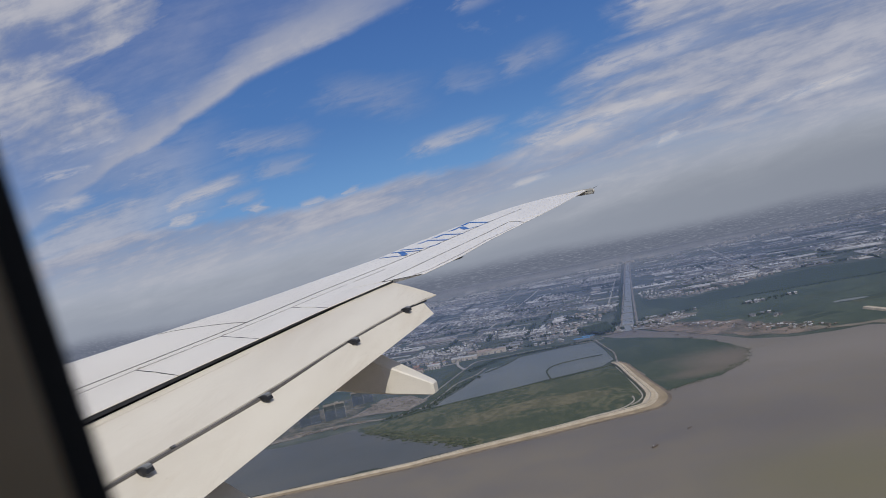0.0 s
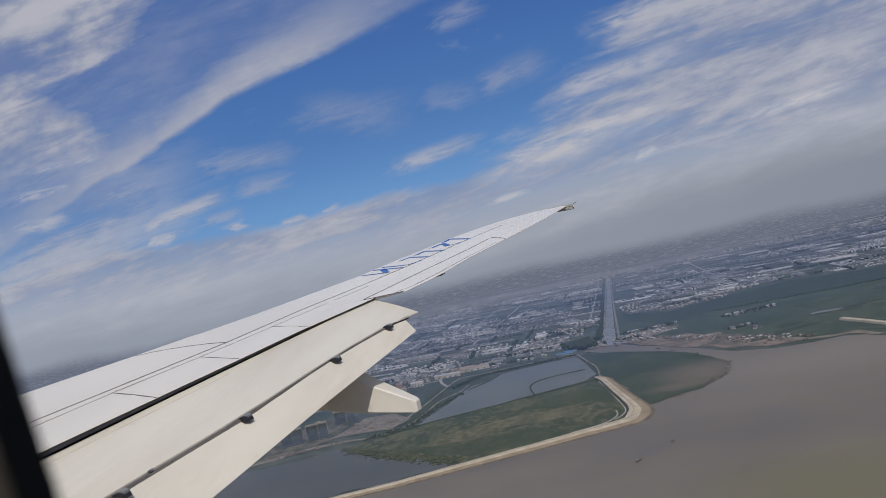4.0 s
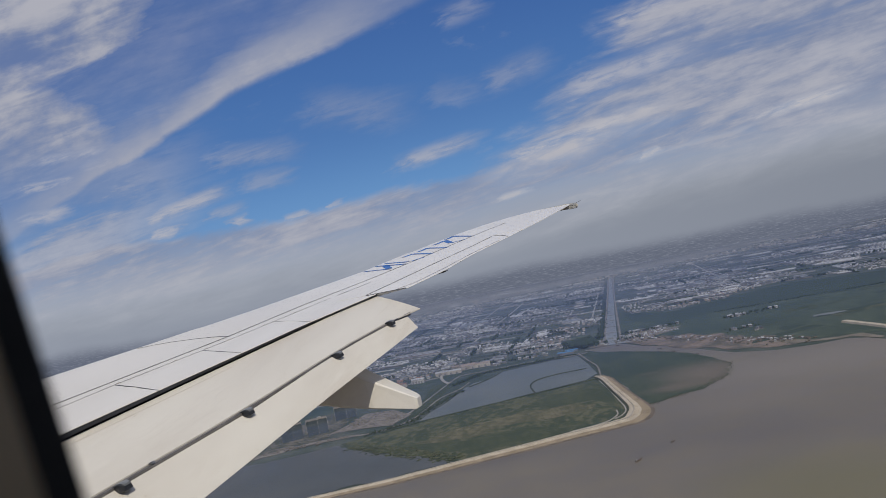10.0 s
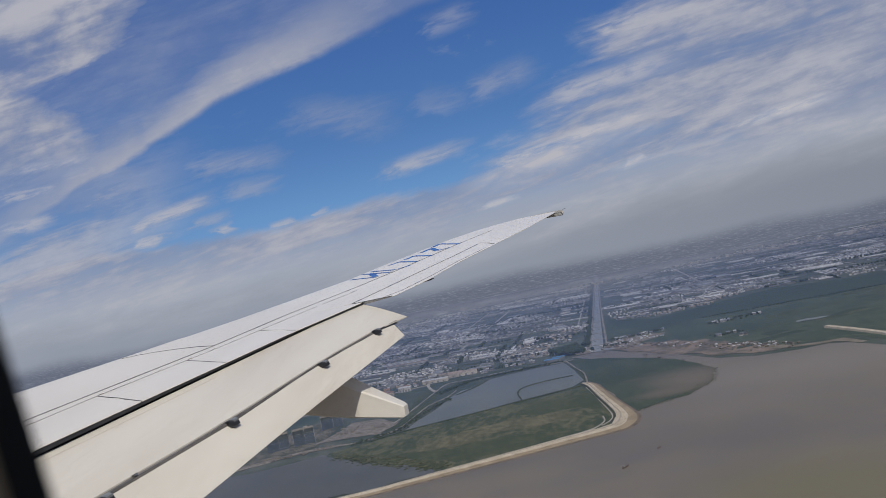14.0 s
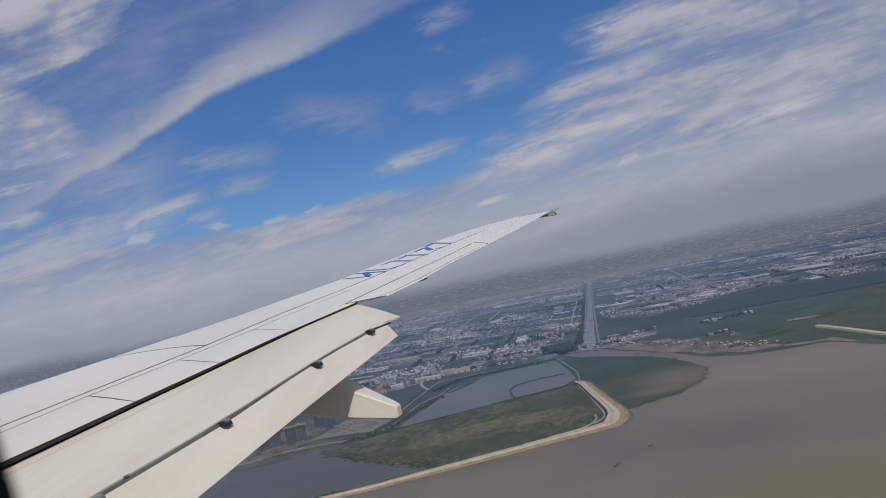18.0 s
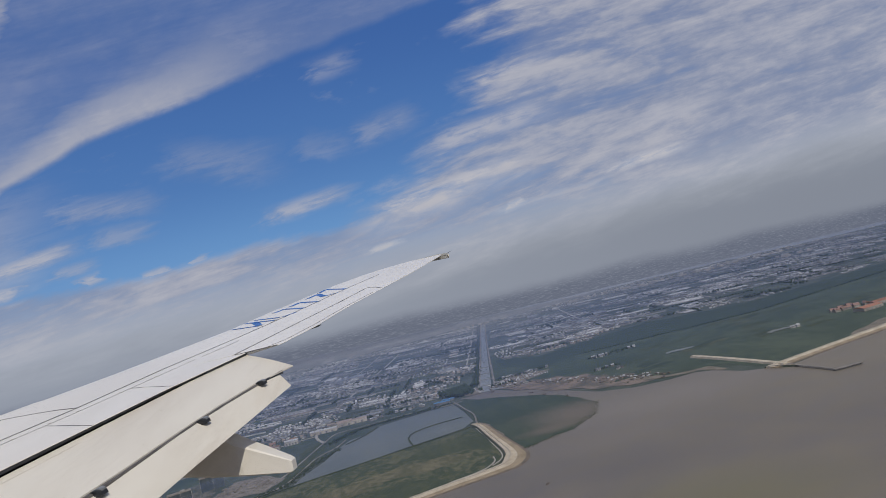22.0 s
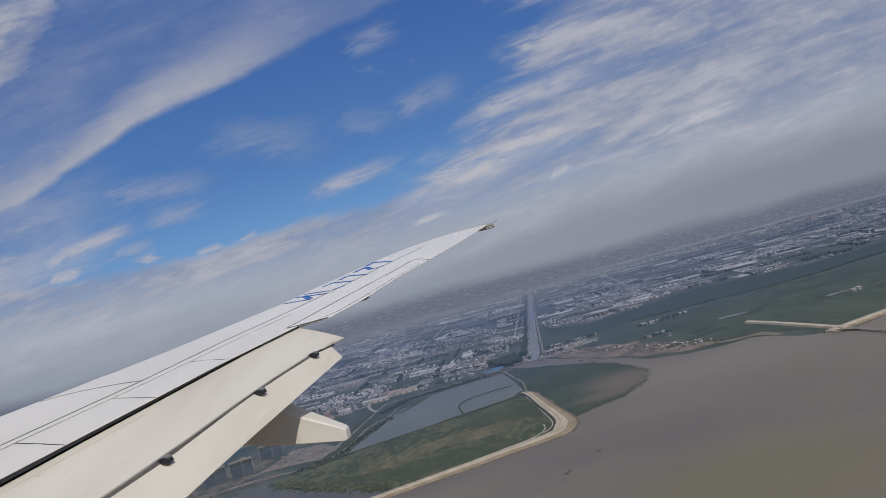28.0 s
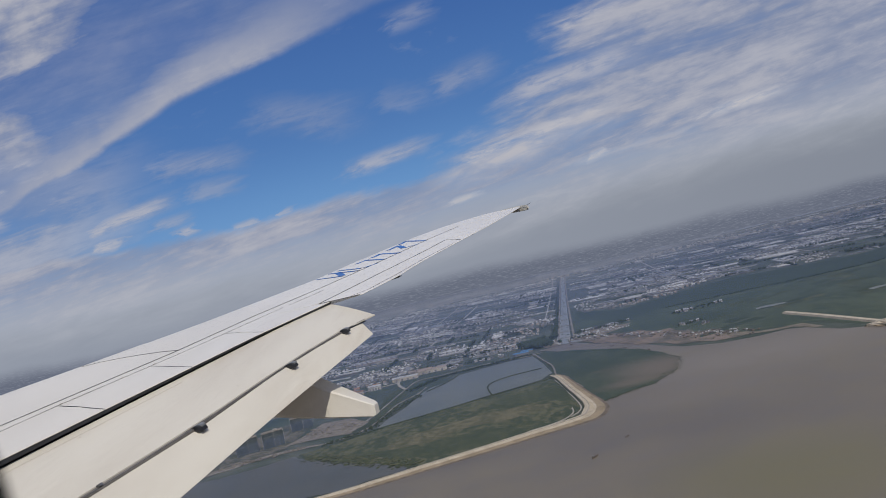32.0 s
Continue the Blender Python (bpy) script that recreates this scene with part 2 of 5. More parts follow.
# the haze is darker low in the east
dim = n.math("SUBTRACT", 1.0, both(n.ramp(u, -0.30, 0.85, -0.05, 0.15), n.ramp(low, 0.0, 0.11, 1.0, 0.0)))
haze_colour = n.add("ShaderNodeVectorMath", operation="SCALE", Vector=haze_colour, Scale=dim).outputs[0]
deep = n.mix(n.ramp(v, 0.10, 0.26), (0.95, 2.60, 5.80, 1), n.mix(n.ramp(v, 0.24, 0.45), (0.52, 1.62, 4.50, 1), (0.36, 1.18, 3.90, 1)))
blue = n.mix(0.82, sky.outputs[0], deep)
colour = n.mix(cover, blue, cloud)
colour = n.mix(veil, colour, haze_colour)
# the last of the land, past the built plain, painted into the sky with its haze
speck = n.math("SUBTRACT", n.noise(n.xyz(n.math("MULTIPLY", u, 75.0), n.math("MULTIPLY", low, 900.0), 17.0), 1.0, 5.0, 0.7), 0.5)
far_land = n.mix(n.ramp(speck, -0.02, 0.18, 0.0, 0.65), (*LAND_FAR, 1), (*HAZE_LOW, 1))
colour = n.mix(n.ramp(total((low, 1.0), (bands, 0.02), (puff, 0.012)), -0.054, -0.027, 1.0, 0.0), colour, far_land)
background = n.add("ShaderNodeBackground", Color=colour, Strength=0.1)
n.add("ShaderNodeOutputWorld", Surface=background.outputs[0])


# ---- materials ----
def material(name, a, b, scale=1.0, rough=0.6, metal=0.0, bump=0.0, fine=None, stretch=(1, 1, 1), detail=5.0,
             spread=(0.35, 0.65), each=0.0, gloss=0.5, bump_scale=None, stain=None, spots=(), sheen=0.25, grain=0.35):
    """Two colours mixed by a noise of so many waves a metre, with finer grain on top; each: how far pieces differ."""
    m = bpy.data.materials.new(name)
    m.use_nodes = True
    k = Nodes(m.node_tree)
    place = k.add("ShaderNodeTexCoord").outputs["Object"]
    place = k.add("ShaderNodeMapping", Vector=place, Scale=stretch).outputs[0]
    big = k.noise(place, scale, detail, 0.6)
    small = k.noise(place, fine or scale * 9, 4.0, 0.6)
    fac = k.ramp(k.math("MULTIPLY_ADD", k.math("SUBTRACT", small, 0.5), grain, big), *spread)
    colour = k.mix(fac, (*a, 1), (*b, 1))
    if stain:      # long thin streaks: colour, stretch, strength
        shade, pull, force = stain
        lines = k.noise(k.add("ShaderNodeMapping", Vector=k.add("ShaderNodeTexCoord").outputs["Object"], Scale=pull).outputs[0], 1.0, 6.0, 0.65)
        colour = k.mix(k.ramp(lines, 0.50, 0.78, 0.0, force), colour, (*shade, 1))
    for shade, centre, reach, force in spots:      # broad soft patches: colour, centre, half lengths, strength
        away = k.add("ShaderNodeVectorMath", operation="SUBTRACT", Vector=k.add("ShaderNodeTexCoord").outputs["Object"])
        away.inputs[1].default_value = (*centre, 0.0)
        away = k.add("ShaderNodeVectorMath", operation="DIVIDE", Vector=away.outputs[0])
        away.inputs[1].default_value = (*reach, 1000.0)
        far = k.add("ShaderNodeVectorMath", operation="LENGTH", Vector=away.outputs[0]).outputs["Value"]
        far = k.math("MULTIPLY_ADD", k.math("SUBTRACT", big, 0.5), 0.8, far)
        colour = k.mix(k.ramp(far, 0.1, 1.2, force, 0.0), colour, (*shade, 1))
    if each:
        info = k.add("ShaderNodeObjectInfo").outputs["Random"]
        isle = k.add("ShaderNodeNewGeometry").outputs["Random Per Island"]
        shade = k.math("MULTIPLY_ADD", k.math("FRACT", k.math("ADD", info, isle)), 2 * each, 1 - each)
        colour = k.add("ShaderNodeVectorMath", operation="SCALE", Vector=colour, Scale=shade).outputs[0]
    surface = k.add("ShaderNodeBsdfPrincipled", Metallic=metal, **{"Specular IOR Level": gloss})
    k.feed(surface.inputs["Base Color"], colour)
    k.feed(surface.inputs["Roughness"], k.math("MULTIPLY_ADD", k.math("SUBTRACT", small, 0.5), sheen, rough))
    if bump:
        relief = k.add("ShaderNodeBump", Strength=bump, Distance=bump_scale or 0.3 / scale, Height=small)
        k.feed(surface.inputs["Normal"], relief.outputs[0])
    k.add("ShaderNodeOutputMaterial", Surface=surface.outputs[0])
    return m


# the wing paint's broad spot puts the duller light inboard into the colour
WING_WHITE = material("wing_paint_dim_inboard", (0.835, 0.800, 0.735), (0.890, 0.858, 0.795), 0.35, 0.33, gloss=0.55, spots=(((0.69, 0.65, 0.575), (4.0, 9.5), (12.0, 9.0), 0.75),), sheen=0.04, fine=3.0, stretch=(0.5, 1.2, 1), stain=((0.64, 0.61, 0.56), (0.25, 1.0, 0.5), 0.22))
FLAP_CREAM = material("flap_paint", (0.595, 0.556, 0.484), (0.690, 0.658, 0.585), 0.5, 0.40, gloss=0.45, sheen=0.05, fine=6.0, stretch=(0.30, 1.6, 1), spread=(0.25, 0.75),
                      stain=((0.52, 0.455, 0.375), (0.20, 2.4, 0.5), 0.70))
BLACK = material("black_paint", (0.010, 0.012, 0.016), (0.022, 0.024, 0.030), 8.0, 0.45)
SLATE = material("slate_paint", (0.15, 0.16, 0.17), (0.23, 0.24, 0.25), 9.0, 0.35)
SLOT_GREY = material("slot_shade_grey", (0.105, 0.098, 0.094), (0.19, 0.178, 0.168), 3.0, 0.6, stretch=(0.4, 3, 1))
FAIRING = material("fairing_paint", (0.66, 0.63, 0.57), (0.74, 0.71, 0.655), 0.9, 0.4, fine=9.0)
DARK = material("dark_gaps_and_fittings", (0.020, 0.023, 0.030), (0.042, 0.046, 0.058), 6.0, 0.6)
SEAL = material("black_seal", (0.005, 0.006, 0.006), (0.010, 0.011, 0.011), 20.0, 0.75, gloss=0.2)
GREY = material("grey_metal", (0.16, 0.16, 0.17), (0.26, 0.26, 0.27), 3.0, 0.45, metal=0.6)
SEAM = material("sealant", (0.035, 0.035, 0.036), (0.10, 0.097, 0.094), 1.5, 0.6)
TIP = material("tip_paint", (0.40, 0.40, 0.385), (0.53, 0.525, 0.50), 3.0, 0.5)
FAINT = material("faint_seam", (0.50, 0.46, 0.40), (0.58, 0.545, 0.485), 1.5, 0.6)
MARK = material("blue_marking", (0.045, 0.140, 0.42), (0.065, 0.175, 0.48), 2.0, 0.4)
PANEL = material("cabin_plastic", (0.24, 0.185, 0.105), (0.30, 0.235, 0.14), 4.0, 0.55, bump=0.05)

PANE = bpy.data.materials.new("clear_acrylic")
PANE.use_nodes = True
acrylic = Nodes(PANE.node_tree)
seen = acrylic.add("ShaderNodeBsdfTransparent", Color=(0.985, 0.99, 0.985, 1))
acrylic.add("ShaderNodeOutputMaterial", Surface=seen.outputs[0])


# ---- mesh helpers ----
def mesh_of(name, verts, faces, smooth=False):
    me = bpy.data.meshes.new(name)
    me.from_pydata([tuple(p) for p in verts], [], faces)
    me.validate()
    if smooth:
        me.shade_smooth()
        me.set_sharp_from_angle(angle=radians(28))
    return me


def tidy(me):
    bm = bmesh.new()
    bm.from_mesh(me)
    bmesh.ops.recalc_face_normals(bm, faces=bm.faces)
    bm.to_mesh(me)
    bm.free()
    return me


def part(name, me, mat, parent=None, label=""):
    """Links a mesh as one object under a thing or a part."""
    ob = new(name, me)
    if mat and not me.materials:
        me.materials.append(mat)
    ob.parent = parent
    if label:
        ob["label"] = label
    return ob


def loft(name, rings, smooth=False, caps=True):
    """A closed skin through rings of equally many points."""
    count = len(rings[0])
    verts = [p for ring in rings for p in ring]
    faces = []
    for i in range(len(rings) - 1):
        for j in range(count):
            a, b = i * count + j, i * count + (j + 1) % count
            faces.append((a, b, b + count, a + count))
    if caps:
        faces.append(tuple(range(count))[::-1])
        faces.append(tuple(range((len(rings) - 1) * count, len(rings) * count)))
    return tidy(mesh_of(name, verts, faces, smooth))


def bevelled(me, width, segments=2):
    bm = bmesh.new()
    bm.from_mesh(me)
    bmesh.ops.remove_doubles(bm, verts=bm.verts, dist=1e-5)
    sharp = [e for e in bm.edges if len(e.link_faces) == 2 and e.calc_face_angle(0) > 0.6]
    bmesh.ops.bevel(bm, geom=sharp, offset=width, segments=segments, affect="EDGES", clamp_overlap=True)
    bm.to_mesh(me)
    bm.free()
    return me


def box_mesh(name, lx, ly, lz, bevel=0.0):
    """A box that stands on its base."""
    x, y = lx / 2, ly / 2
    ring = [(-x, -y), (x, -y), (x, y), (-x, y)]
    me = loft(name, [[(a, b, 0) for a, b in ring], [(a, b, lz) for a, b in ring]])
    return bevelled(me, bevel) if bevel else me


def along(table, s):
    """Reads a table of (s, value) at s, going on in a line past its ends."""
    if s <= table[1][0]:
        (a, p), (b, q) = table[0], table[1]
    else:
        for (a, p), (b, q) in zip(table, table[1:]):
            if s <= b:
                break
    return p + (q - p) * (s - a) / (b - a)


# ---- the airliner: local x outboard along the wing, y forward, z up, the eye at the origin ----
airliner = tagged(new("airliner"), "white twin-jet airliner in level flight with flaps lowered", "airliner")
airliner.matrix_world = pose(0, 0, EYE, -0.33, 1.41, 75.99)

RISE, ROOT = 0.1374, -2.0


def top(s):
    return ROOT + RISE * s


# forward positions of the wing's lines against the distance outboard
LEAD = [(0.3, 18.05), (10.6, 11.78), (12.2, 10.72), (14.65, 9.30), (18.2, 7.72), (21.9, 7.03), (24.8, 6.22), (26.6, 5.36), (27.6, 4.55), (28.2, 3.5)]
REAR_IN = [(0.3, 8.97), (6.45, 7.19), (9.75, 6.32), (11.15, 5.96), (13.3, 5.22)]      # spoilers' rear edge
REAR_OUT = [(13.3, 4.52), (14.87, 4.08), (16.95, 3.80), (19.67, 3.20), (22.8, 2.52), (25.66, 2.02), (28.2, 1.6)]
SPOILER = [(0.3, 10.55), (7.64, 8.57), (8.9, 8.26), (11.04, 7.47), (14.3, 6.54)]       # spoilers' front edge
AILERON = [(13.3, 5.50), (16.23, 4.86), (19.04, 4.22), (21.0, 3.86)]                   # aileron's front edge
SPAR = [(0.3, 11.1), (8.0, 8.94), (11.46, 7.73), (13.76, 7.2), (16.1, 6.4), (18.33, 5.8), (22.34, 4.88), (25.1, 4.1)]


def section(s, front, rear, thick, nose=0.35, drop=0.0):
    """A wing section at s: upper side near the wing's plane, rounded nose, thinner towards the rear."""
    pts, z, chord = [], top(s), front - rear
    for k in range(13):
        f = k / 12
        y = front - chord * f
        dip = nose * max(0.0, 1 - f / 0.10) ** 2
        pts.append((s, y, z - dip - drop * f))
    for k in range(12, -1, -1):
        f = k / 12
        y = front - chord * f
        body = thick * (math.sqrt(max(f, 0.0)) * 1.6 * (1 - f) + 0.03)
        dip = nose * max(0.0, 1 - f / 0.10) ** 2
        pts.append((s, y, z - dip - drop * f - max(body, 0.02)))
    return pts


wing_stations = [-0.2, 4, 8, 10.6, 12.2, 13.25, 13.35, 14.65, 16.5, 18.2, 20.0, 21.0, 21.05, 22.8, 24.8, 25.66, 26.6, 27.2, 27.6, 27.95, 28.2]
rings = []
for s in wing_stations:
    front = along(LEAD, s)
    if s <= 13.3:
        rear = along(SPOILER, s) + 0.012
    elif s <= 21.0:
        rear = along(AILERON, s) + 0.015
    else:
        rear = along(REAR_OUT, s)
    if s > 27.5:
        rear += (s - 27.5) * 0.35
    rings.append(section(s, front, rear, 0.055 * (front - rear) + 0.12, 0.02 * (front - rear) + 0.04))
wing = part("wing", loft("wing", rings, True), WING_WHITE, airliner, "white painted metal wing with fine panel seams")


def panel(name, s0, s1, front, rear, thick, mat, label="", gap=0.014, lift=0.0, skew=0.0, z_of=None, steps=6, last_skew=None):
    """A plate between two lines; skew: how far its ends lean outboard towards the front."""
    z_of = z_of or (lambda s, f: top(s))
    rows = []
    for i in range(steps + 1):
        t = i / steps
        ring = []
        for f in (0.0, 1.0):
            s = s0 + gap + (s1 - s0 - 2 * gap) * t + (skew if last_skew is None else skew * (1 - t) + last_skew * t) * (1 - f)
            a, b = along(front, s), along(rear, s)
            ring.append((s, a + (b - a) * f, z_of(s, f) + lift))
        low = [(x, y, z - thick * (1.0 if q else 0.14)) for q, (x, y, z) in zip((1, 0), ring)]
        rows.append([ring[0], ring[1], low[1], low[0]])
    return part(name, bevelled(loft(name, rows), 0.006, 1), mat, wing, label)


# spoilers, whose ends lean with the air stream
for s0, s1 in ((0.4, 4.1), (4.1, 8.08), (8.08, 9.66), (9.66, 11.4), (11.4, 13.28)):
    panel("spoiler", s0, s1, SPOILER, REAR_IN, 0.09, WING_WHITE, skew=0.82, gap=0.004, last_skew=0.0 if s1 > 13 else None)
panel("aileron", 13.36, 20.95, AILERON, REAR_OUT, 0.10, WING_WHITE, steps=10)
# cove under the spoilers, in which the flap's nose lies, painted dark for its shade
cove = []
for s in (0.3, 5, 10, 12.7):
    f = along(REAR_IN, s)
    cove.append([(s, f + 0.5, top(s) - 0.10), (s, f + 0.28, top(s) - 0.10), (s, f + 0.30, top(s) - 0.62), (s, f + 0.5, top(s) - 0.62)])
part("flap_cove", loft("flap_cove", cove), DARK, wing, "hollow ahead of the flap, painted dark for its shade")


def flap(name, span, front, rear, front_z, rear_z, thick, mat, label, ends=None):
    rings = []
    for i in range(13):
        t = i / 12
        s = span[0] + (span[1] - span[0]) * t
        a, za = along(front, s), along(front_z, s)
        s_r = s - (ends or 0.0)
        b, zb = along(rear, s_r), along(rear_z, s_r)
        d = Vector((s_r - s, b - a, zb - za))
        ring = []
        for k in range(9):
            f = k / 8
            bulge = 0.018 * math.sin(math.pi * f) * d.length
            dip = thick * 0.5 * max(0.0, 1 - f / 0.12) ** 2
            ring.append(Vector((s, a, za)) + d * f + Vector((0, 0, bulge - dip)))
        for k in range(8, -1, -1):
            f = k / 8
            body = thick * (1.5 * math.sqrt(f + 0.02) * (1 - f) + 0.06)
            bulge = 0.018 * math.sin(math.pi * f) * d.length
            dip = thick * 0.5 * max(0.0, 1 - f / 0.12) ** 2
            ring.append(Vector((s, a, za)) + d * f + Vector((0, 0, bulge - dip - body)))
        rings.append(ring)
    return part(name, loft(name, rings, True), mat, wing, label)


F1_FRONT = [(0.3, 9.25), (6.58, 7.45), (13.5, 5.44)]
F1_FRONT_Z = [(0.3, -2.08), (6.58, -1.175), (13.5, -0.155)]
F1_REAR = [(0.3, 7.20), (6.05, 5.90), (8.02, 5.41), (10.28, 5.00), (12.56, 4.42), (12.96, 4.14)]
F1_REAR_Z = [(0.3, -2.47), (6.05, -1.627), (8.02, -1.338), (10.28, -0.971), (12.56, -0.639), (12.96, -0.63)]
F2_FRONT = [(0.3, 7.24), (6.05, 5.95), (12.63, 4.47)]
F2_FRONT_Z = [(0.3, -2.470), (6.05, -1.608), (12.63, -0.626)]
F2_REAR = [(0.3, 6.18), (6.756, 5.058), (8.785, 4.729), (11.02, 4.325), (12.28, 4.102)]
F2_REAR_Z = [(0.3, -3.17), (6.756, -1.98), (8.785, -1.591), (11.02, -1.188), (12.28, -0.958)]
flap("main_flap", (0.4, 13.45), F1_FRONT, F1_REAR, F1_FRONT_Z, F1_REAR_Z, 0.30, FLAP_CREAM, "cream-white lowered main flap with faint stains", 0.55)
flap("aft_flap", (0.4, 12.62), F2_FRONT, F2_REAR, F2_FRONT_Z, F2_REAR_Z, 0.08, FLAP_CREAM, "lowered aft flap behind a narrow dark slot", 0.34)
# dark strip standing in for the shade under the spoilers' rear edge, deeper inboard
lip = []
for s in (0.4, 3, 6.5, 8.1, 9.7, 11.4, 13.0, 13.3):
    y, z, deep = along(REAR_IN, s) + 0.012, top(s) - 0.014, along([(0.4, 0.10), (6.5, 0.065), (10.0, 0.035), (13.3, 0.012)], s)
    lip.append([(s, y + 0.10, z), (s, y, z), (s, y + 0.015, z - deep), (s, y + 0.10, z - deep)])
part("spoiler_seal", loft("spoiler_seal", lip), DARK, wing, "dark strip standing in for the shade under the spoilers' rear edge")
# the slot between the flaps: grey strip behind the main flap's rear edge and dark line, painting in its shade
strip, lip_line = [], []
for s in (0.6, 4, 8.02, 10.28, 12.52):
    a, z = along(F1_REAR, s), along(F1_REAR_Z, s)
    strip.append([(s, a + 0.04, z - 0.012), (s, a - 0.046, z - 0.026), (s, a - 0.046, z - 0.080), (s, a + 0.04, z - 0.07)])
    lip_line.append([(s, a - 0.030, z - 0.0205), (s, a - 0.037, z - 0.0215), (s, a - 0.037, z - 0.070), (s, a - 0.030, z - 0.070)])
part("slot_seal", loft("slot_seal", strip), SLOT_GREY, wing, "grey strip painting in the shade along the slot")
part("slot_lip", loft("slot_lip", lip_line), DARK, wing, "dark line painting in the shade along the slot")
# dark piece painting in the shade at the slot's outboard end
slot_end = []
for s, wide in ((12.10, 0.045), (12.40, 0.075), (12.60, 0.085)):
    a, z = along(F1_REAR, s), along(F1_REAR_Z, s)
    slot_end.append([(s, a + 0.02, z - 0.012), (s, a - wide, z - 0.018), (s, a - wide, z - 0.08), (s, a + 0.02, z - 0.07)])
part("slot_end", loft("slot_end", slot_end), DARK, wing, "dark piece for the shade at the slot's outboard end")

# dark plug added for the shade where the flap meets the aileron's end
part("end_seal", loft("end_seal", [[(s, along(REAR_IN, s) + 0.03, top(s) - 0.06), (s, 5.75, top(s) - 0.20), (s, 5.75, top(s) - 0.018), (s, along(REAR_IN, s) + 0.015, top(s) - 0.016)] for s in (12.2, 13.34)]), DARK, wing)

# flap hinge brackets: dark housings across the slot
bracket_mesh = bevelled(loft("hinge_bracket", [
    [(-0.11, 0.12, -0.12), (0.11, 0.12, -0.12), (0.11, 0.12, 0.035), (-0.11, 0.12, 0.035)],
    [(-0.12, -0.08, -0.14), (0.12, -0.08, -0.14), (0.12, -0.08, 0.030), (-0.12, -0.08, 0.030)],
    [(-0.09, -0.17, -0.15), (0.09, -0.17, -0.15), (0.08, -0.17, -0.02), (-0.08, -0.17, -0.02)]]), 0.010, 1)
cap_mesh = bevelled(loft("bracket_cap", [[(-0.075, 0.05, 0.0), (0.095, 0.07, 0.0), (0.095, 0.07, 0.047), (-0.075, 0.05, 0.044)], [(-0.07, -0.085, 0.0), (0.09, -0.085, 0.0), (0.09, -0.085, 0.040), (-0.07, -0.085, 0.040)],
                                        [(-0.06, -0.172, -0.06), (0.075, -0.172, -0.06), (0.075, -0.176, -0.010), (-0.06, -0.176, -0.010)]]), 0.005, 1)
for s, y, z in ((11.92, 4.55, -0.78), (10.2, 4.93, -1.045), (8.03, 5.38, -1.40), (6.1, 5.80, -1.68)):
    there = pose(s - 0.02, y - 0.01, z + 0.04, -14, -8, -14) @ Matrix.Diagonal((0.60, 0.66, 0.56, 1))
    part("hinge_bracket", bracket_mesh, BLACK, wing, "black hinge bracket in the flap slot").matrix_basis = there
    part("bracket_cap", cap_mesh, SLATE, wing, "slate-grey bracket top").matrix_basis = there
stay_mesh = box_mesh("slot_stay", 0.05, 0.10, 0.03, 0.006)
for s in (6.55,):
    stay = part("slot_stay", stay_mesh, GREY, wing)
    stay.matrix_basis = pose(s, along(F1_REAR, s) - 0.02, along(F1_REAR_Z, s) - 0.02, -16, -8, -14)


# flap track fairings under the wing, with tails that turn down behind the flap
def fairing(s, tail_y, tail_z, size=1.0):
    rows = []
    for y, low, high, w in ((6.2, 1.00, 1.30, 0.10), (4.6, 0.72, 1.34, 0.24), (2.6, 0.46, 1.34, 0.27), (1.72, 0.31, 1.24, 0.27),
                            (1.38, 0.24, 1.10, 0.27), (0.80, 0.15, 0.72, 0.27), (0.05, 0.04, 0.27, 0.13), (0.0, 0.06, 0.23, 0.10)):
        ring = []
        for a, b in ((-1, 0.05), (-0.88, 0), (0.88, 0), (1, 0.05), (1, 0.93), (0.86, 1), (-0.86, 1), (-1, 0.93)):
            lean = 0.10 * (b - 0.5) if 0.5 < y < 1.8 else 0.0
            ring.append((s + a * w * size, tail_y + (y + lean) * size, tail_z + (low + (high - low) * b) * size + 0.02 * y))
        rows.append(ring)
    return part("track_fairing", loft("track_fairing", rows), FAIRING, wing, "off-white flap track fairing with a cut-off tail")


fairing(11.0, 3.90, -2.29)
fairing(6.9, 4.60, -3.04)


# seams and sealant strips on the upper skin
def strip_on(name, points, width, mat, label="", raise_by=0.004):
    left, right = [], []
    for i, (s, y) in enumerate(points):
        a = points[max(i - 1, 0)]
        b = points[min(i + 1, len(points) - 1)]
        d = Vector((b[0] - a[0], b[1] - a[1])).normalized()
        q = Vector((-d.y, d.x)) * width / 2
        left.append((s + q.x, y + q.y, top(s) + raise_by))
        right.append((s - q.x, y - q.y, top(s) + raise_by))
    count = len(points)
    verts = left + right + [(x, y, z - 0.012) for x, y, z in left + right]
    faces = []
    for i in range(count - 1):
        faces += [(i, i + 1, count + i + 1, count + i), (i, 2 * count + i, 2 * count + i + 1, i + 1),
                  (count + i, count + i + 1, 3 * count + i + 1, 3 * count + i)]
    return part(name, tidy(mesh_of(name, verts, faces)), mat, wing, label)


strip_on("panel_seam", [(s, along(SPAR, s)) for s in (0.4, 4, 8, 9, 10, 11.46)], 0.055, SEAM)
strip_on("panel_seam", [(s, along(SPAR, s)) for s in (11.46, 13.76, 16.1, 18.33, 20.3, 22.34, 25.1)], 0.050, SEAM)
strip_on("panel_seam", [(11.46, 7.73), (11.72, 8.3), (11.9, 8.86), (12.05, 9.5), (12.1, 10.0), (12.05, 10.4)], 0.04, SEAM)
strip_on("panel_seam", [(14.2, 6.56), (15.0, 6.27), (15.4, 6.15)], 0.02, SEAM)
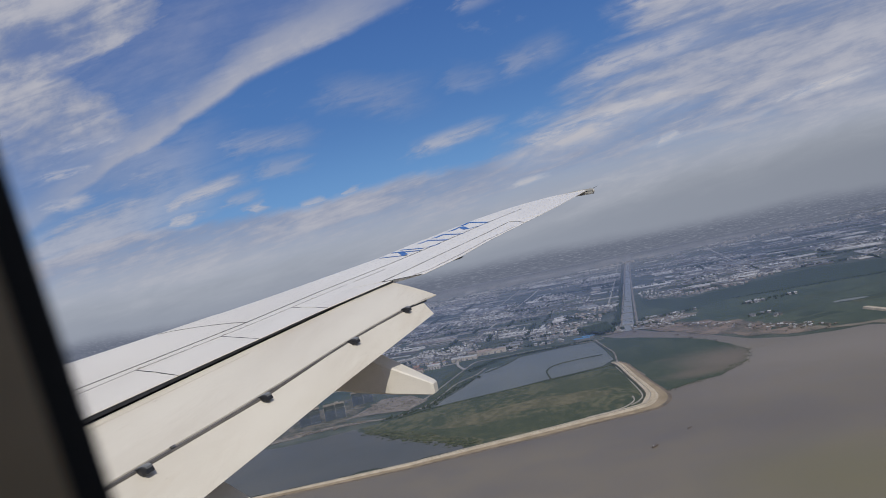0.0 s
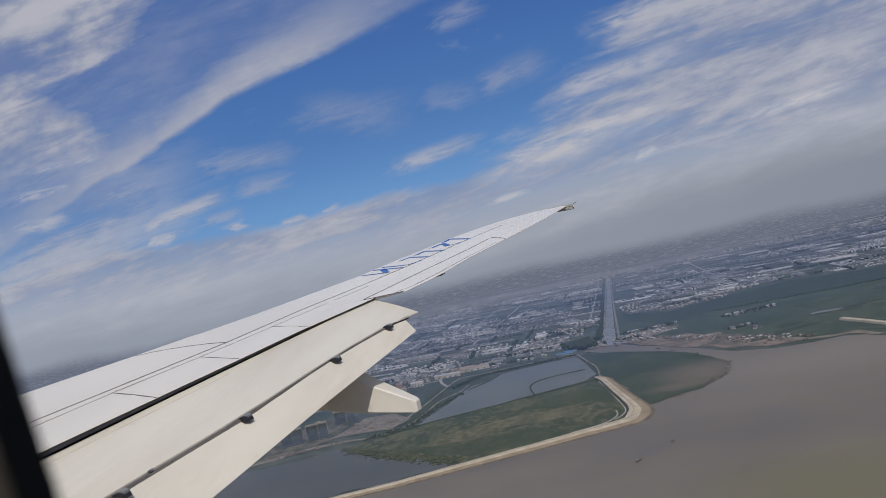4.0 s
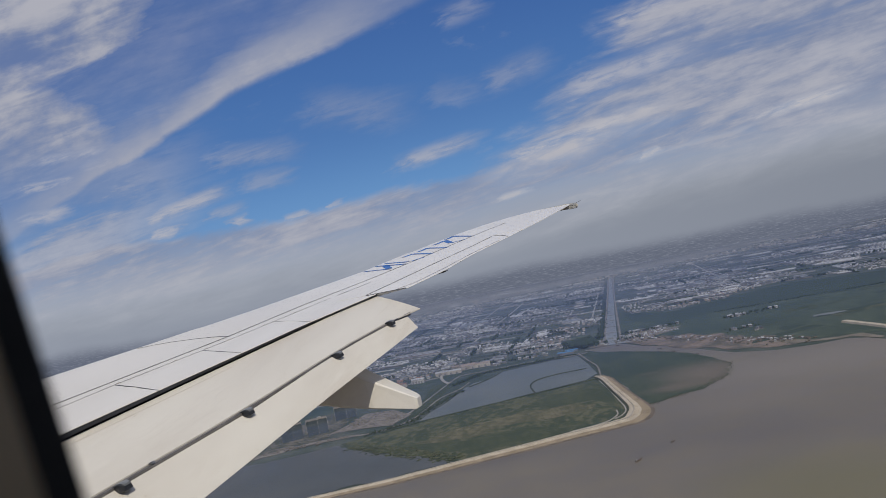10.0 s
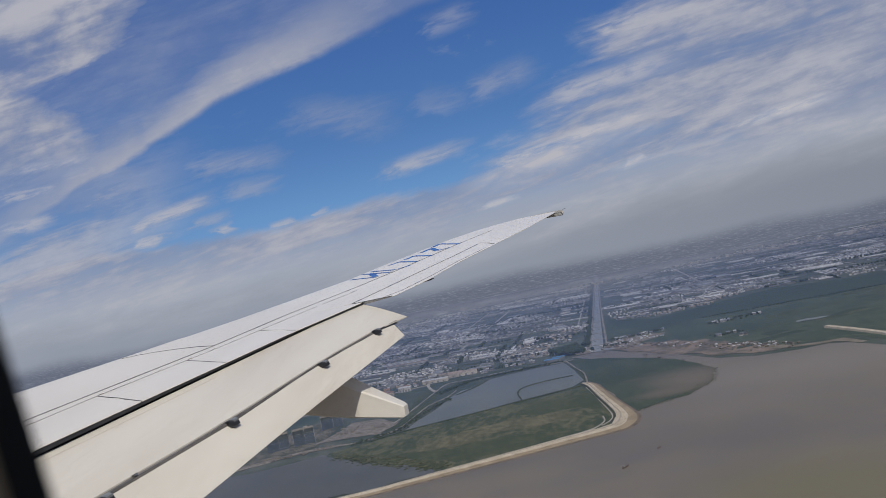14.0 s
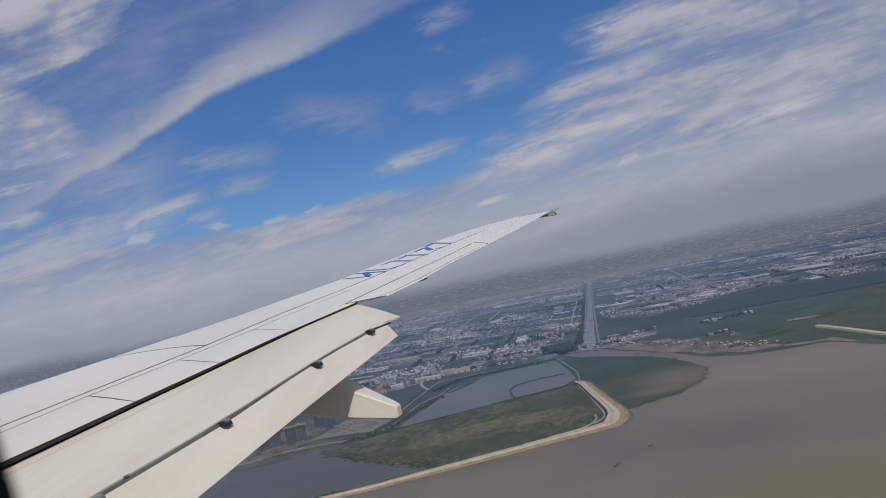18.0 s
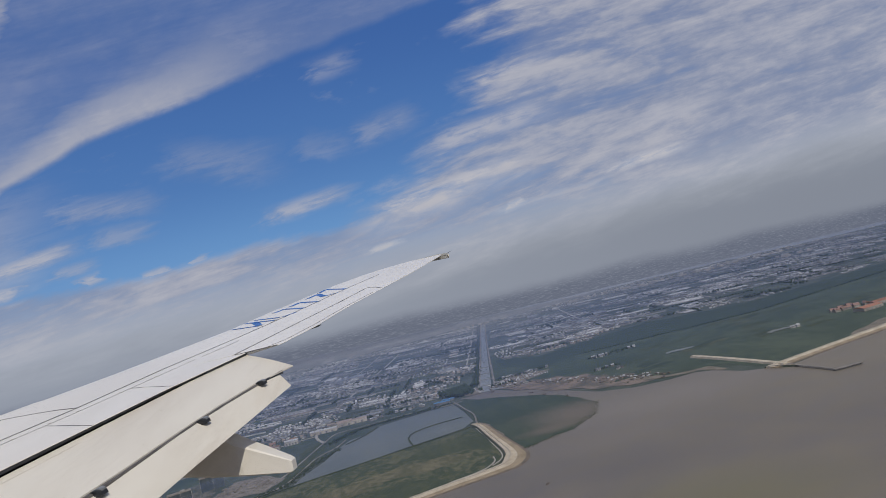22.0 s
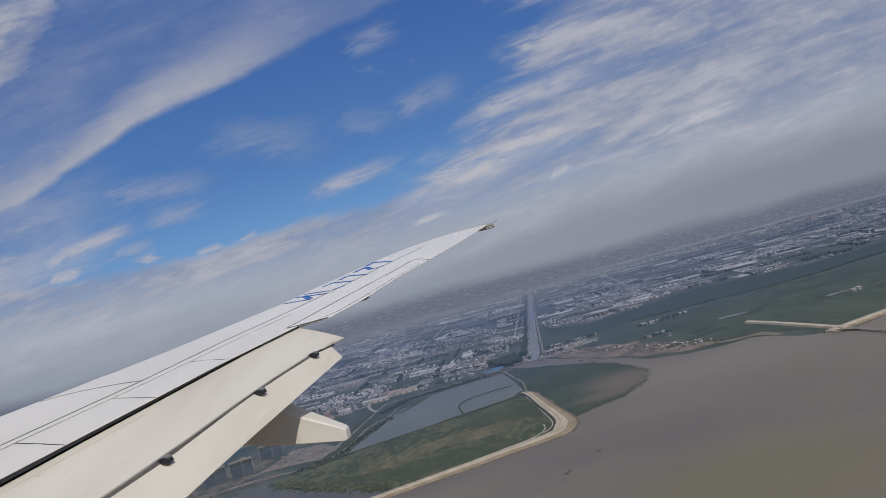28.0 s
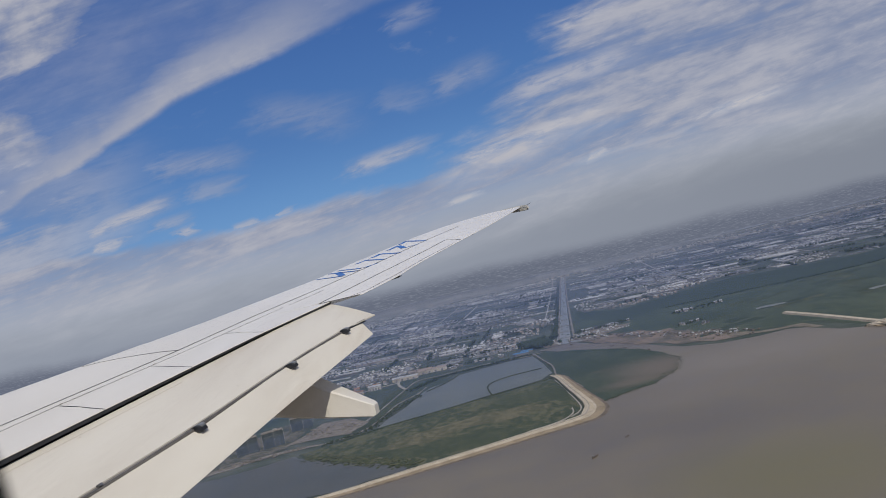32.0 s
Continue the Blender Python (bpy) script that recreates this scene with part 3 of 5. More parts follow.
strip_on("panel_seam", [(20.98, along(AILERON, 20.98)), (20.4, 3.5), (19.75, 3.22)], 0.04, SEAM)
strip_on("panel_seam", [(13.4, 4.78), (13.86, 4.50), (15.26, 4.18), (17.13, 3.88), (19.2, 3.40)], 0.018, SEAM)
strip_on("panel_seam", [(13.38, 5.49), (14.2, 5.30), (16.23, 4.87), (19.04, 4.23), (20.8, 3.92)], 0.042, SEAM)
# the spoilers' hinge line and the lines between them
strip_on("hinge_seam", [(s, along(SPOILER, s) + 0.004) for s in (0.4, 4, 7.64, 8.9, 10, 11.04, 12.5, 14.0)], 0.012, SEAM)
for s, wide in ((4.1, 0.016), (8.08, 0.014), (9.66, 0.009), (11.4, 0.005)):
    strip_on("spoiler_split", [(s + 0.82, along(SPOILER, s + 0.82)), (s + 0.45, along(SPOILER, s + 0.45) * 0.53 + along(REAR_IN, s + 0.45) * 0.47), (s, along(REAR_IN, s) + 0.01)], wide, SEAM)
strip_on("aileron_end", [(13.33, 5.46), (13.35, 5.0), (13.37, 4.56)], 0.05, DARK)
clip_mesh = box_mesh("seam_fastener", 0.06, 0.022, 0.010, 0.002)
for s in (7.0, 7.9, 9.0, 10.0, 10.6, 11.1, 12.0, 12.9):
    fastener = part("seam_fastener", clip_mesh, FAINT, wing)
    fastener.matrix_basis = pose(s, along(SPOILER, s) + 0.05, top(s) - 0.003, 0, -7.8, -15)


def on_flap(name, front, rear, front_z, rear_z, shift, span, f, width, count=9):
    """A thin seam along a flap at the fraction f of its chord."""
    rows = []
    for i in range(count):
        s = span[0] + (span[1] - span[0]) * i / (count - 1)
        a = Vector((s, along(front, s), along(front_z, s)))
        d = Vector((s - shift, along(rear, s - shift), along(rear_z, s - shift))) - a
        p = a + d * f + Vector((0, 0, 0.018 * math.sin(math.pi * f) * d.length))
        q = d.normalized() * width / 2
        rows.append([p - q + Vector((0, 0, 0.004)), p + q + Vector((0, 0, 0.004)), p + q - Vector((0, 0, 0.01)), p - q - Vector((0, 0, 0.01))])
    part(name, loft(name, rows), FAINT, wing)


on_flap("flap_seam", F1_FRONT, F1_REAR, F1_FRONT_Z, F1_REAR_Z, 0.55, (0.8, 9.4), 0.24, 0.009)

# small dark chips and rivet heads on the flaps
chip_mesh = box_mesh("paint_chip", 0.030, 0.016, 0.006, 0.001)
chip_rng = np.random.default_rng(5)
for _ in range(9):
    s, f = chip_rng.uniform(4.5, 12.2), chip_rng.uniform(0.25, 0.95)
    lines = (F1_FRONT, F1_REAR, F1_FRONT_Z, F1_REAR_Z, 0.55) if chip_rng.random() < 0.6 else (F2_FRONT, F2_REAR, F2_FRONT_Z, F2_REAR_Z, 0.34)
    a = Vector((s, along(lines[0], s), along(lines[2], s)))
    d = Vector((s - lines[4], along(lines[1], s - lines[4]), along(lines[3], s - lines[4]))) - a
    p = a + d * f + Vector((0, 0, 0.018 * math.sin(math.pi * f) * d.length))
    grow = chip_rng.uniform(0.4, 1.3)
    part("paint_chip", chip_mesh, SEAM if chip_rng.random() < 0.2 else FAINT, wing).matrix_basis = pose(p.x, p.y, p.z, -16, -8, chip_rng.uniform(-40, 40)) @ Matrix.Diagonal((grow, grow, 1, 1))

# blue letter-high bars of the marking along the outer wing
for (s0, y0), (s1, y1), wide in (((17.48, 7.24), (16.85, 6.2), 0.26), ((18.25, 7.14), (17.31, 5.92), 0.26), ((17.0, 6.33), (18.09, 6.86), 0.26),
                                 ((18.54, 6.95), (17.75, 5.95), 0.26), ((17.75, 5.95), (18.08, 5.64), 0.26), ((19.3, 6.68), (19.8, 6.45), 0.26),
                                 ((19.8, 6.45), (18.7, 5.48), 0.26), ((20.08, 6.35), (20.75, 6.2), 0.26), ((20.75, 6.2), (19.59, 5.23), 0.26),
                                 ((21.36, 6.13), (22.23, 5.95), 0.26), ((22.23, 5.95), (20.89, 5.41), 0.26), ((20.89, 5.41), (21.13, 5.0), 0.26),
                                 ((22.56, 5.99), (23.39, 5.89), 0.26), ((23.39, 5.89), (21.71, 4.79), 0.26)):
    strip_on("marking_bar", [(s0 + 0.60, y0 + 0.04), ((s0 + s1) / 2 + 0.60, (y0 + y1) / 2 + 0.04), (s1 + 0.60, y1 + 0.04)], wide * 0.8, MARK, "", 0.005)

# wing tip: lamp housing and static wicks
tip_mesh = bevelled(loft("tip_housing", [
    [(28.1, 3.2, 1.70), (28.25, 3.2, 1.74), (28.25, 3.2, 1.84), (28.1, 3.2, 1.86)],
    [(27.9, 2.0, 1.62), (28.22, 1.9, 1.66), (28.22, 1.9, 1.86), (27.9, 2.0, 1.87)],
    [(27.8, 1.55, 1.60), (28.2, 1.45, 1.62), (28.2, 1.45, 1.84), (27.8, 1.55, 1.84)]]), 0.02)
part("tip_lamp_housing", tip_mesh, TIP, wing, "grey metal lamp housing at the wing tip")
lens_mesh = box_mesh("tip_lamp", 0.18, 0.06, 0.12, 0.02)
part("tip_lamp", lens_mesh, FAIRING, wing).matrix_basis = pose(28.0, 1.46, 1.67)


def rod(name, a, b, r, mat, parent, label=""):
    a, b = Vector(a), Vector(b)
    d = (b - a).normalized()
    side = d.orthogonal().normalized()
    other = d.cross(side)
    rings = [[p + (side * math.cos(k * math.pi / 3) + other * math.sin(k * math.pi / 3)) * q for k in range(6)] for p, q in ((a, r), (b, r * 0.5))]
    return part(name, loft(name, rings, True), mat, parent, label)


for s, y in ((26.3, 1.92), (27.2, 1.78)):
    rod("static_wick", (s, y, top(s) - 0.03), (s - 0.05, y - 0.35, top(s) - 0.05), 0.012, DARK, wing)
rod("static_wick", (28.2, 1.5, 1.84), (28.36, 1.30, 1.91), 0.010, DARK, wing)
# aileron's hinge fairing under the rear edge
part("hinge_fairing", bevelled(loft("hinge_fairing", [
    [(14.97, 4.6, -0.03), (15.08, 4.6, -0.03), (15.08, 4.6, 0.03), (14.97, 4.6, 0.03)],
    [(14.95, 4.14, 0.0), (15.10, 4.14, 0.0), (15.10, 4.14, 0.04), (14.95, 4.14, 0.04)],
    [(15.0, 4.02, 0.03), (15.05, 4.02, 0.03), (15.05, 4.02, 0.045), (15.0, 4.02, 0.045)]]), 0.008), DARK, wing)


# cabin wall with the window; the opening goes through it
def outline(x0, x1, z0, z1, r, count=8):
    pts = []
    for cx, cz, a in ((x1 - r, z1 - r, 0), (x0 + r, z1 - r, 90), (x0 + r, z0 + r, 180), (x1 - r, z0 + r, 270)):
        for k in range(count + 1):
            q = radians(a + 90 * k / count)
            pts.append((cx + r * math.cos(q), cz + r * math.sin(q)))
    return pts


def frame_mesh(name, inner, outer, x_in, x_out):
    """A ring with depth: inner and outer outlines in y and z, from x_in to x_out."""
    k = len(inner)
    inner = [(a + LEAN * b, b) for a, b in inner]
    outer = [(a + LEAN * b, b) for a, b in outer]
    rings = [[(x_in, a, b) for a, b in outer], [(x_in, a, b) for a, b in inner], [(x_out, a, b) for a, b in inner], [(x_out, a, b) for a, b in outer]]
    verts = [p for ring in rings for p in ring]
    faces = []
    for i in range(4):
        for j in range(k):
            a, b = i * k + j, i * k + (j + 1) % k
            c, d = ((i + 1) % 4) * k + (j + 1) % k, ((i + 1) % 4) * k + j
            faces.append((a, b, c, d))
    return tidy(mesh_of(name, verts, faces))


LEAN = 0.18          # the window leans with the fuselage
GAP = (-0.17, 0.187, -0.235, 0.235)
hole = outline(*GAP, 0.12)
seal_out = outline(GAP[0] - 0.02, GAP[1] + 0.05, GAP[2] - 0.02, GAP[3] + 0.02, 0.135)
wall_out = outline(-5.0, 5.0, -1.6, 1.0, 0.05)
part("window_seal", frame_mesh("window_seal", hole, seal_out, 0.135, 0.16), SEAL, airliner, "black rubber seal round the window")
part("cabin_wall", frame_mesh("cabin_wall", outline(GAP[0], 0.171, GAP[2], GAP[3], 0.12), wall_out, 0.085, 0.133), PANEL, airliner, "beige plastic cabin wall panel")
pane_ring = [(a + LEAN * b, b) for a, b in seal_out]
pane_mesh = loft("window_pane", [[(x, a, b) for a, b in pane_ring] for x in (0.165, 0.173)])
part("window_pane", pane_mesh, PANE, airliner, "clear acrylic window pane")
shell = []
for y in (-5.0, 5.0):
    shell.append([(-2.75 + 3.14 * math.cos(a), y, -0.3 + 3.14 * math.sin(a)) for a in [radians(24 + k * 312 / 40) for k in range(41)]]
                 + [(-2.75 + 3.02 * math.cos(a), y, -0.3 + 3.02 * math.sin(a)) for a in [radians(24 + k * 312 / 40) for k in range(40, -1, -1)]])
part("fuselage_shell", loft("fuselage_shell", shell, True), WING_WHITE, airliner, "white fuselage shell")
# unseen end wall, added to keep light off the cabin wall
ring = [(-2.75 + 3.05 * math.cos(radians(a)), -0.3 + 3.05 * math.sin(radians(a))) for a in range(0, 360, 12)]
part("cabin_end", loft("cabin_end", [[(a, -5.02, b) for a, b in ring], [(a, -4.96, b) for a, b in ring]]), PANEL, airliner, "unseen plain partition added to keep the cabin dim")


# ---- the land and the sea below; x east, y north ----
# the sea's olive spot is a lens reflection painted into the water
SEA = material("silty_sea", (0.118, 0.106, 0.102), (0.215, 0.185, 0.135), 0.0011, 0.42, fine=0.0125, stretch=(1, 1.8, 1), bump=0.10, bump_scale=2.4, spread=(0.2, 0.8), gloss=0.25,
               spots=(((0.215, 0.190, 0.165), (640, 1270), (420, 150), 0.70), ((0.165, 0.150, 0.080), (376, 728), (230, 150), 0.75), ((0.19, 0.165, 0.14), (420, 1120), (190, 80), 0.5)))
POND = material("pond_water", (0.124, 0.142, 0.142), (0.158, 0.172, 0.165), 0.006, 0.40, fine=0.03, bump=0.06, bump_scale=1.2, gloss=0.2)
LAGOON = material("lagoon_water", (0.080, 0.088, 0.088), (0.112, 0.116, 0.110), 0.004, 0.40, fine=0.03, bump=0.06, bump_scale=1.2, gloss=0.2)
TOWN = material("town_ground", (0.037, 0.060, 0.049), (0.092, 0.107, 0.097), 0.006, 0.9, fine=0.04, stretch=(1, 0.8, 1), spread=(0.42, 0.68),
                stain=((0.19, 0.19, 0.18), (0.012, 0.026, 1.0), 0.42))
PLOT = material("farm_plots", (0.040, 0.064, 0.042), (0.070, 0.088, 0.056), 0.012, 0.95, fine=0.09, each=0.45)
BARE = material("bare_plots", (0.090, 0.092, 0.082), (0.150, 0.144, 0.126), 0.012, 0.95, fine=0.09, each=0.40)
RUBBLE = material("trodden_rubble", (0.12, 0.108, 0.095), (0.26, 0.235, 0.205), 0.14, 0.9, fine=0.6, stretch=(0.6, 1.2, 1), spread=(0.35, 0.66))
WORKS = material("works_ground", (0.042, 0.056, 0.042), (0.165, 0.150, 0.130), 0.03, 0.95, fine=0.13, spread=(0.38, 0.66), grain=1.0)
NET = material("dark_green_netting", (0.040, 0.056, 0.068), (0.070, 0.088, 0.102), 0.10, 0.8, fine=0.6, stretch=(1, 1, 0.3))
CANAL = material("canal_water", (0.195, 0.206, 0.202), (0.240, 0.250, 0.240), 0.012, 0.3, fine=0.06, bump=0.05, gloss=0.3)
BANK = material("dark_bank_grass", (0.022, 0.034, 0.026), (0.050, 0.060, 0.044), 0.03, 0.95, fine=0.4)
MEADOW = material("wet_meadow", (0.026, 0.050, 0.038), (0.064, 0.090, 0.062), 0.006, 0.9, fine=0.045, spread=(0.3, 0.7), stretch=(0.9, 0.8, 1), grain=0.95)
REED = material("reed_marsh", (0.026, 0.046, 0.028), (0.058, 0.074, 0.042), 0.015, 0.95, fine=0.085, stretch=(1.0, 0.6, 1), spread=(0.36, 0.66), grain=1.0)
DARKFIELD = material("dark_damp_field", (0.022, 0.044, 0.036), (0.032, 0.056, 0.042), 0.006, 0.95, fine=0.05, grain=0.85)
DRY = material("dry_grass", (0.026, 0.047, 0.029), (0.098, 0.104, 0.062), 0.014, 0.95, fine=0.085, stretch=(1.0, 0.6, 1), spread=(0.36, 0.66), grain=1.1)
TAN = material("tan_grass", (0.068, 0.076, 0.044), (0.138, 0.126, 0.080), 0.02, 0.95, fine=0.09, stretch=(1.0, 0.6, 1), spread=(0.36, 0.66), grain=1.1)
SPIT = material("spit_reeds_and_mud", (0.019, 0.043, 0.034), (0.046, 0.068, 0.050), 0.013, 0.95, fine=0.075, stretch=(1.0, 0.6, 1), spread=(0.36, 0.66), grain=0.95,
                spots=(((0.138, 0.120, 0.106), (452, 1340), (125, 120), 1.0), ((0.125, 0.108, 0.092), (378, 1270), (90, 40), 0.9), ((0.080, 0.078, 0.060), (352, 1420), (36, 16), 0.6)))
SAND = material("pale_sandbank", (0.15, 0.135, 0.110), (0.22, 0.195, 0.160), 0.03, 0.9, fine=0.2)
CLAY = material("bare_red_clay", (0.080, 0.080, 0.070), (0.225, 0.178, 0.150), 0.018, 0.9, fine=0.20, spread=(0.35, 0.62), grain=0.85)
BEIGE = material("dike_concrete", (0.43, 0.370, 0.285), (0.55, 0.482, 0.385), 0.05, 0.8, fine=0.75)
OCHRE = material("ochre_stone_slope", (0.24, 0.190, 0.125), (0.345, 0.275, 0.190), 0.05, 0.85, fine=0.6)
WETSTONE = material("wet_revetment", (0.10, 0.080, 0.062), (0.19, 0.150, 0.115), 0.09, 0.7, fine=0.9, bump=0.3)
ROAD = material("pale_road", (0.28, 0.265, 0.24), (0.38, 0.355, 0.32), 0.06, 0.85, fine=0.6)
YARD = material("paved_yard", (0.16, 0.15, 0.14), (0.30, 0.275, 0.25), 0.04, 0.85, fine=0.25)
WALLS = material("house_walls", (0.17, 0.165, 0.165), (0.38, 0.365, 0.345), 0.03, 0.8, each=0.5)
CREAM = material("cream_walls", (0.26, 0.236, 0.205), (0.39, 0.355, 0.310), 0.03, 0.8, each=0.4)
ROOF_RED = material("red_tile_roof", (0.27, 0.125, 0.080), (0.37, 0.18, 0.12), 0.25, 0.8, each=0.25)
ROOF_BROWN = material("brown_tile_roof", (0.20, 0.125, 0.102), (0.27, 0.170, 0.138), 0.25, 0.8, each=0.2)
ROOF_GREY = material("slate_roof", (0.095, 0.106, 0.118), (0.200, 0.212, 0.230), 0.06, 0.8, each=0.75)
ROOF_PALE = material("pale_metal_roof", (0.38, 0.385, 0.39), (0.56, 0.56, 0.55), 0.06, 0.5, each=0.25)
ROOF_TAN = material("tan_sheet_roof", (0.25, 0.200, 0.165), (0.34, 0.280, 0.240), 0.06, 0.7, each=0.25)
ROOF_BLUE = material("blue_metal_roof", (0.05, 0.17, 0.36), (0.09, 0.25, 0.46), 0.12, 0.45, each=0.2)
LEAVES = material("tree_leaves", (0.014, 0.030, 0.016), (0.036, 0.058, 0.028), 0.2, 0.9, each=0.35)
SEDGE = material("dark_sedge", (0.024, 0.040, 0.026), (0.046, 0.062, 0.038), 0.2, 0.9, each=0.3)
TUFT = material("reed_tufts", (0.040, 0.060, 0.030), (0.085, 0.092, 0.050), 0.12, 0.9, each=0.3)
HULL = material("ship_steel", (0.09, 0.07, 0.06), (0.16, 0.12, 0.10), 0.3, 0.6)

rng = np.random.default_rng(7)
GRID = radians(-13.0)      # lanes and rows of the plain stand square to the canal


def smooth_line(points, step=20.0):
    """A soft curve through the points."""
    pts = [Vector(p) for p in points]
    made = []
    for i in range(len(pts) - 1):
        a, b, c, d = pts[max(i - 1, 0)], pts[i], pts[i + 1], pts[min(i + 2, len(pts) - 1)]
        count = max(2, int((c - b).length / step))
        for k in range(count):
            t = k / count
            made.append(0.5 * (2 * b + (c - a) * t + (2 * a - 5 * b + 4 * c - d) * t * t + (3 * b - a - 3 * c + d) * t ** 3))
    return made + [pts[-1]]


def ragged(points, step, amp, wave=0.019):
    """The closed outline cut into steps and made uneven."""
    made = []
    for i, p in enumerate(points):
        a, b = Vector(p), Vector(points[(i + 1) % len(points)])
        count = max(1, min(260, int((b - a).length / step)))
        for k in range(count):
            q = a.lerp(b, k / count)
            shift = Vector((noise.noise((q.x * wave, q.y * wave, 1.0)), noise.noise((q.x * wave, q.y * wave, 9.0))))
            fine = Vector((noise.noise((q.x * wave * 5, q.y * wave * 5, 4.0)), noise.noise((q.x * wave * 5, q.y * wave * 5, 6.0))))
            made.append(q + shift * amp + fine * amp * 0.4)
    return made


def sheet(name, points, z, mat, label, category, step=20.0, amp=4.0, kind="structure"):
    """A level patch of ground with an uneven border."""
    ring = ragged(points, step, amp) if amp else [Vector(p) for p in points]
    me = mesh_of(name, [(p.x, p.y, z) for p in ring], [tuple(range(len(ring)))])
    bm = bmesh.new()
    bm.from_mesh(me)
    bmesh.ops.triangulate(bm, faces=bm.faces)
    for f in bm.faces:
        if f.normal.z < 0:
            f.normal_flip()
    bm.to_mesh(me)
    bm.free()
    return tagged(part(name, me, mat), label, category, kind=kind)


def sweep(name, line, profile, mat, label="", parent=None, widths=None):
    """A bank along a line; profile: (offset to the left, height); widths: a factor for each point's offsets."""
    rings = []
    for i, p in enumerate(line):
        d = (line[min(i + 1, len(line) - 1)] - line[max(i - 1, 0)]).normalized()
        left = Vector((-d.y, d.x))
        f = widths[i] if widths else 1.0
        rings.append([(p.x + left.x * o * f, p.y + left.y * o * f, z) for o, z in profile])
    return part(name, loft(name, rings), mat, parent, label)


tagged(part("ground", mesh_of("ground", [(-14000, -9000, 0), (14000, -9000, 0), (14000, 14000, 0), (-14000, 14000, 0)], [(0, 1, 2, 3)]), TOWN),
                "flat green and grey delta plain reaching the horizon", "ground", kind="structure")

COAST = [(-4200, 660), (-1400, 905), (-700, 972), (-214, 1014), (-128, 1026), (-38, 1042), (55, 1058), (150, 1076), (229, 1089), (252, 1098), (269, 1116), (280, 1138),
         (286, 1162), (287, 1201), (285, 1251), (283, 1332), (282, 1442), (274, 1484)]
CREEK = [(300, 1835), (400, 1840), (436, 1745), (505, 1640), (531, 1547), (564, 1470), (629, 1414), (705, 1396), (770, 1400), (800, 1370), (822, 1290), (888, 1240)]
sheet("water", COAST + CREEK + [(1400, 1345), (3500, 1770), (8000, 2690), (8000, -8000), (-8000, -8000), (-8000, 300)], 0.4, SEA, "brown silty estuary water with faint ripples", "sea", 40.0, 6.0)

# the spit, the rough field behind the sea wall, and their water
sheet("ground_marsh", [(276, 1480), (284, 1442), (285, 1332), (287, 1251), (289, 1190), (335, 1206), (395, 1224), (449, 1264), (500, 1330), (514, 1372), (508, 1472), (490, 1547), (436, 1637), (371, 1723), (299, 1818), (280, 1800), (284, 1678), (280, 1577)],
      0.7, SPIT, "dark green reed marsh and soft brown mud on the spit", "marsh", 5.0, 9.0)
sheet("ground_field", [(256, 1450), (223, 1439), (102, 1428), (-4, 1407), (-144, 1377), (-217, 1340), (-300, 1322), (-260, 1262), (-200, 1204), (-95, 1100), (-36, 1062), (62, 1080), (162, 1098), (226, 1130), (249, 1180), (258, 1345)],
      0.7, DRY, "rough grass and reeds behind the sea wall", "field", 14.0, 7.0)
sheet("ground_reeds", [(245, 1400), (180, 1395), (100, 1370), (60, 1325), (120, 1300), (200, 1290), (240, 1240), (252, 1290)], 0.95, REED, "green reeds behind the sea wall", "field", 11.0, 16.0)
sheet("ground_reeds", [(-190, 1240), (-110, 1150), (-40, 1100), (62, 1100), (150, 1116), (100, 1180), (20, 1190), (-60, 1185), (-130, 1230)], 0.92, REED, "green reeds behind the sea wall", "field", 11.0, 14.0)
sheet("ground_dry_strip", [(-140, 1225), (-90, 1262), (-32, 1276), (81, 1298), (150, 1290), (205, 1262), (190, 1236), (120, 1215), (51, 1226), (-55, 1195), (-110, 1200)], 1.0, TAN, "paler tan strip of dry grass", "field", 11.0, 15.0)
sheet("water_lagoon", [(-4200, 705), (-1400, 945), (-700, 1008), (-250, 1040), (-60, 1072), (-80, 1088), (-112, 1112), (-200, 1188), (-250, 1243), (-306, 1318), (-403, 1300), (-501, 1290), (-700, 1285), (-1000, 1270), (-4200, 1190)],
      0.8, LAGOON, "dark grey lagoon inside the sea wall", "lagoon", 3.0, 13.0)
sheet("water_pond", [(268, 1776), (270, 1636), (266, 1520), (231, 1474), (104, 1444), (-4, 1417), (-144, 1387), (-128, 1438), (-100, 1490), (-79, 1533), (-45, 1628), (-22, 1676), (30, 1700), (56, 1751), (135, 1770), (199, 1780)],
      0.8, POND, "grey fish pond in the fields", "pond", 18.0, 3.0)
# meadows east of the canal
sheet("ground_meadow", [(420, 1900), (470, 1760), (560, 1690), (660, 1590), (690, 1480), (780, 1440), (840, 1400), (880, 1262), (1400, 1365), (3500, 1790), (8000, 2710), (8000, 3600), (2600, 2400),
                        (1497, 2230), (1314, 2310), (1159, 2400), (915, 2330), (780, 2290), (678, 2250), (560, 2450), (520, 2330), (470, 2110)], 0.6, MEADOW, "flat dark green meadows by the shore", "meadow", 34.0, 12.0)
sheet("ground_dark_field", [(560, 2430), (530, 2200), (600, 1990), (700, 2040), (810, 2090), (968, 2040), (1118, 1990), (1337, 2000), (2400, 2180), (2600, 2380), (1497, 2222), (1314, 2300), (1159, 2385), (915, 2318), (780, 2270), (672, 2240)],
      0.9, DARKFIELD, "even dark blue-green field before the town", "field", 26.0, 8.0)
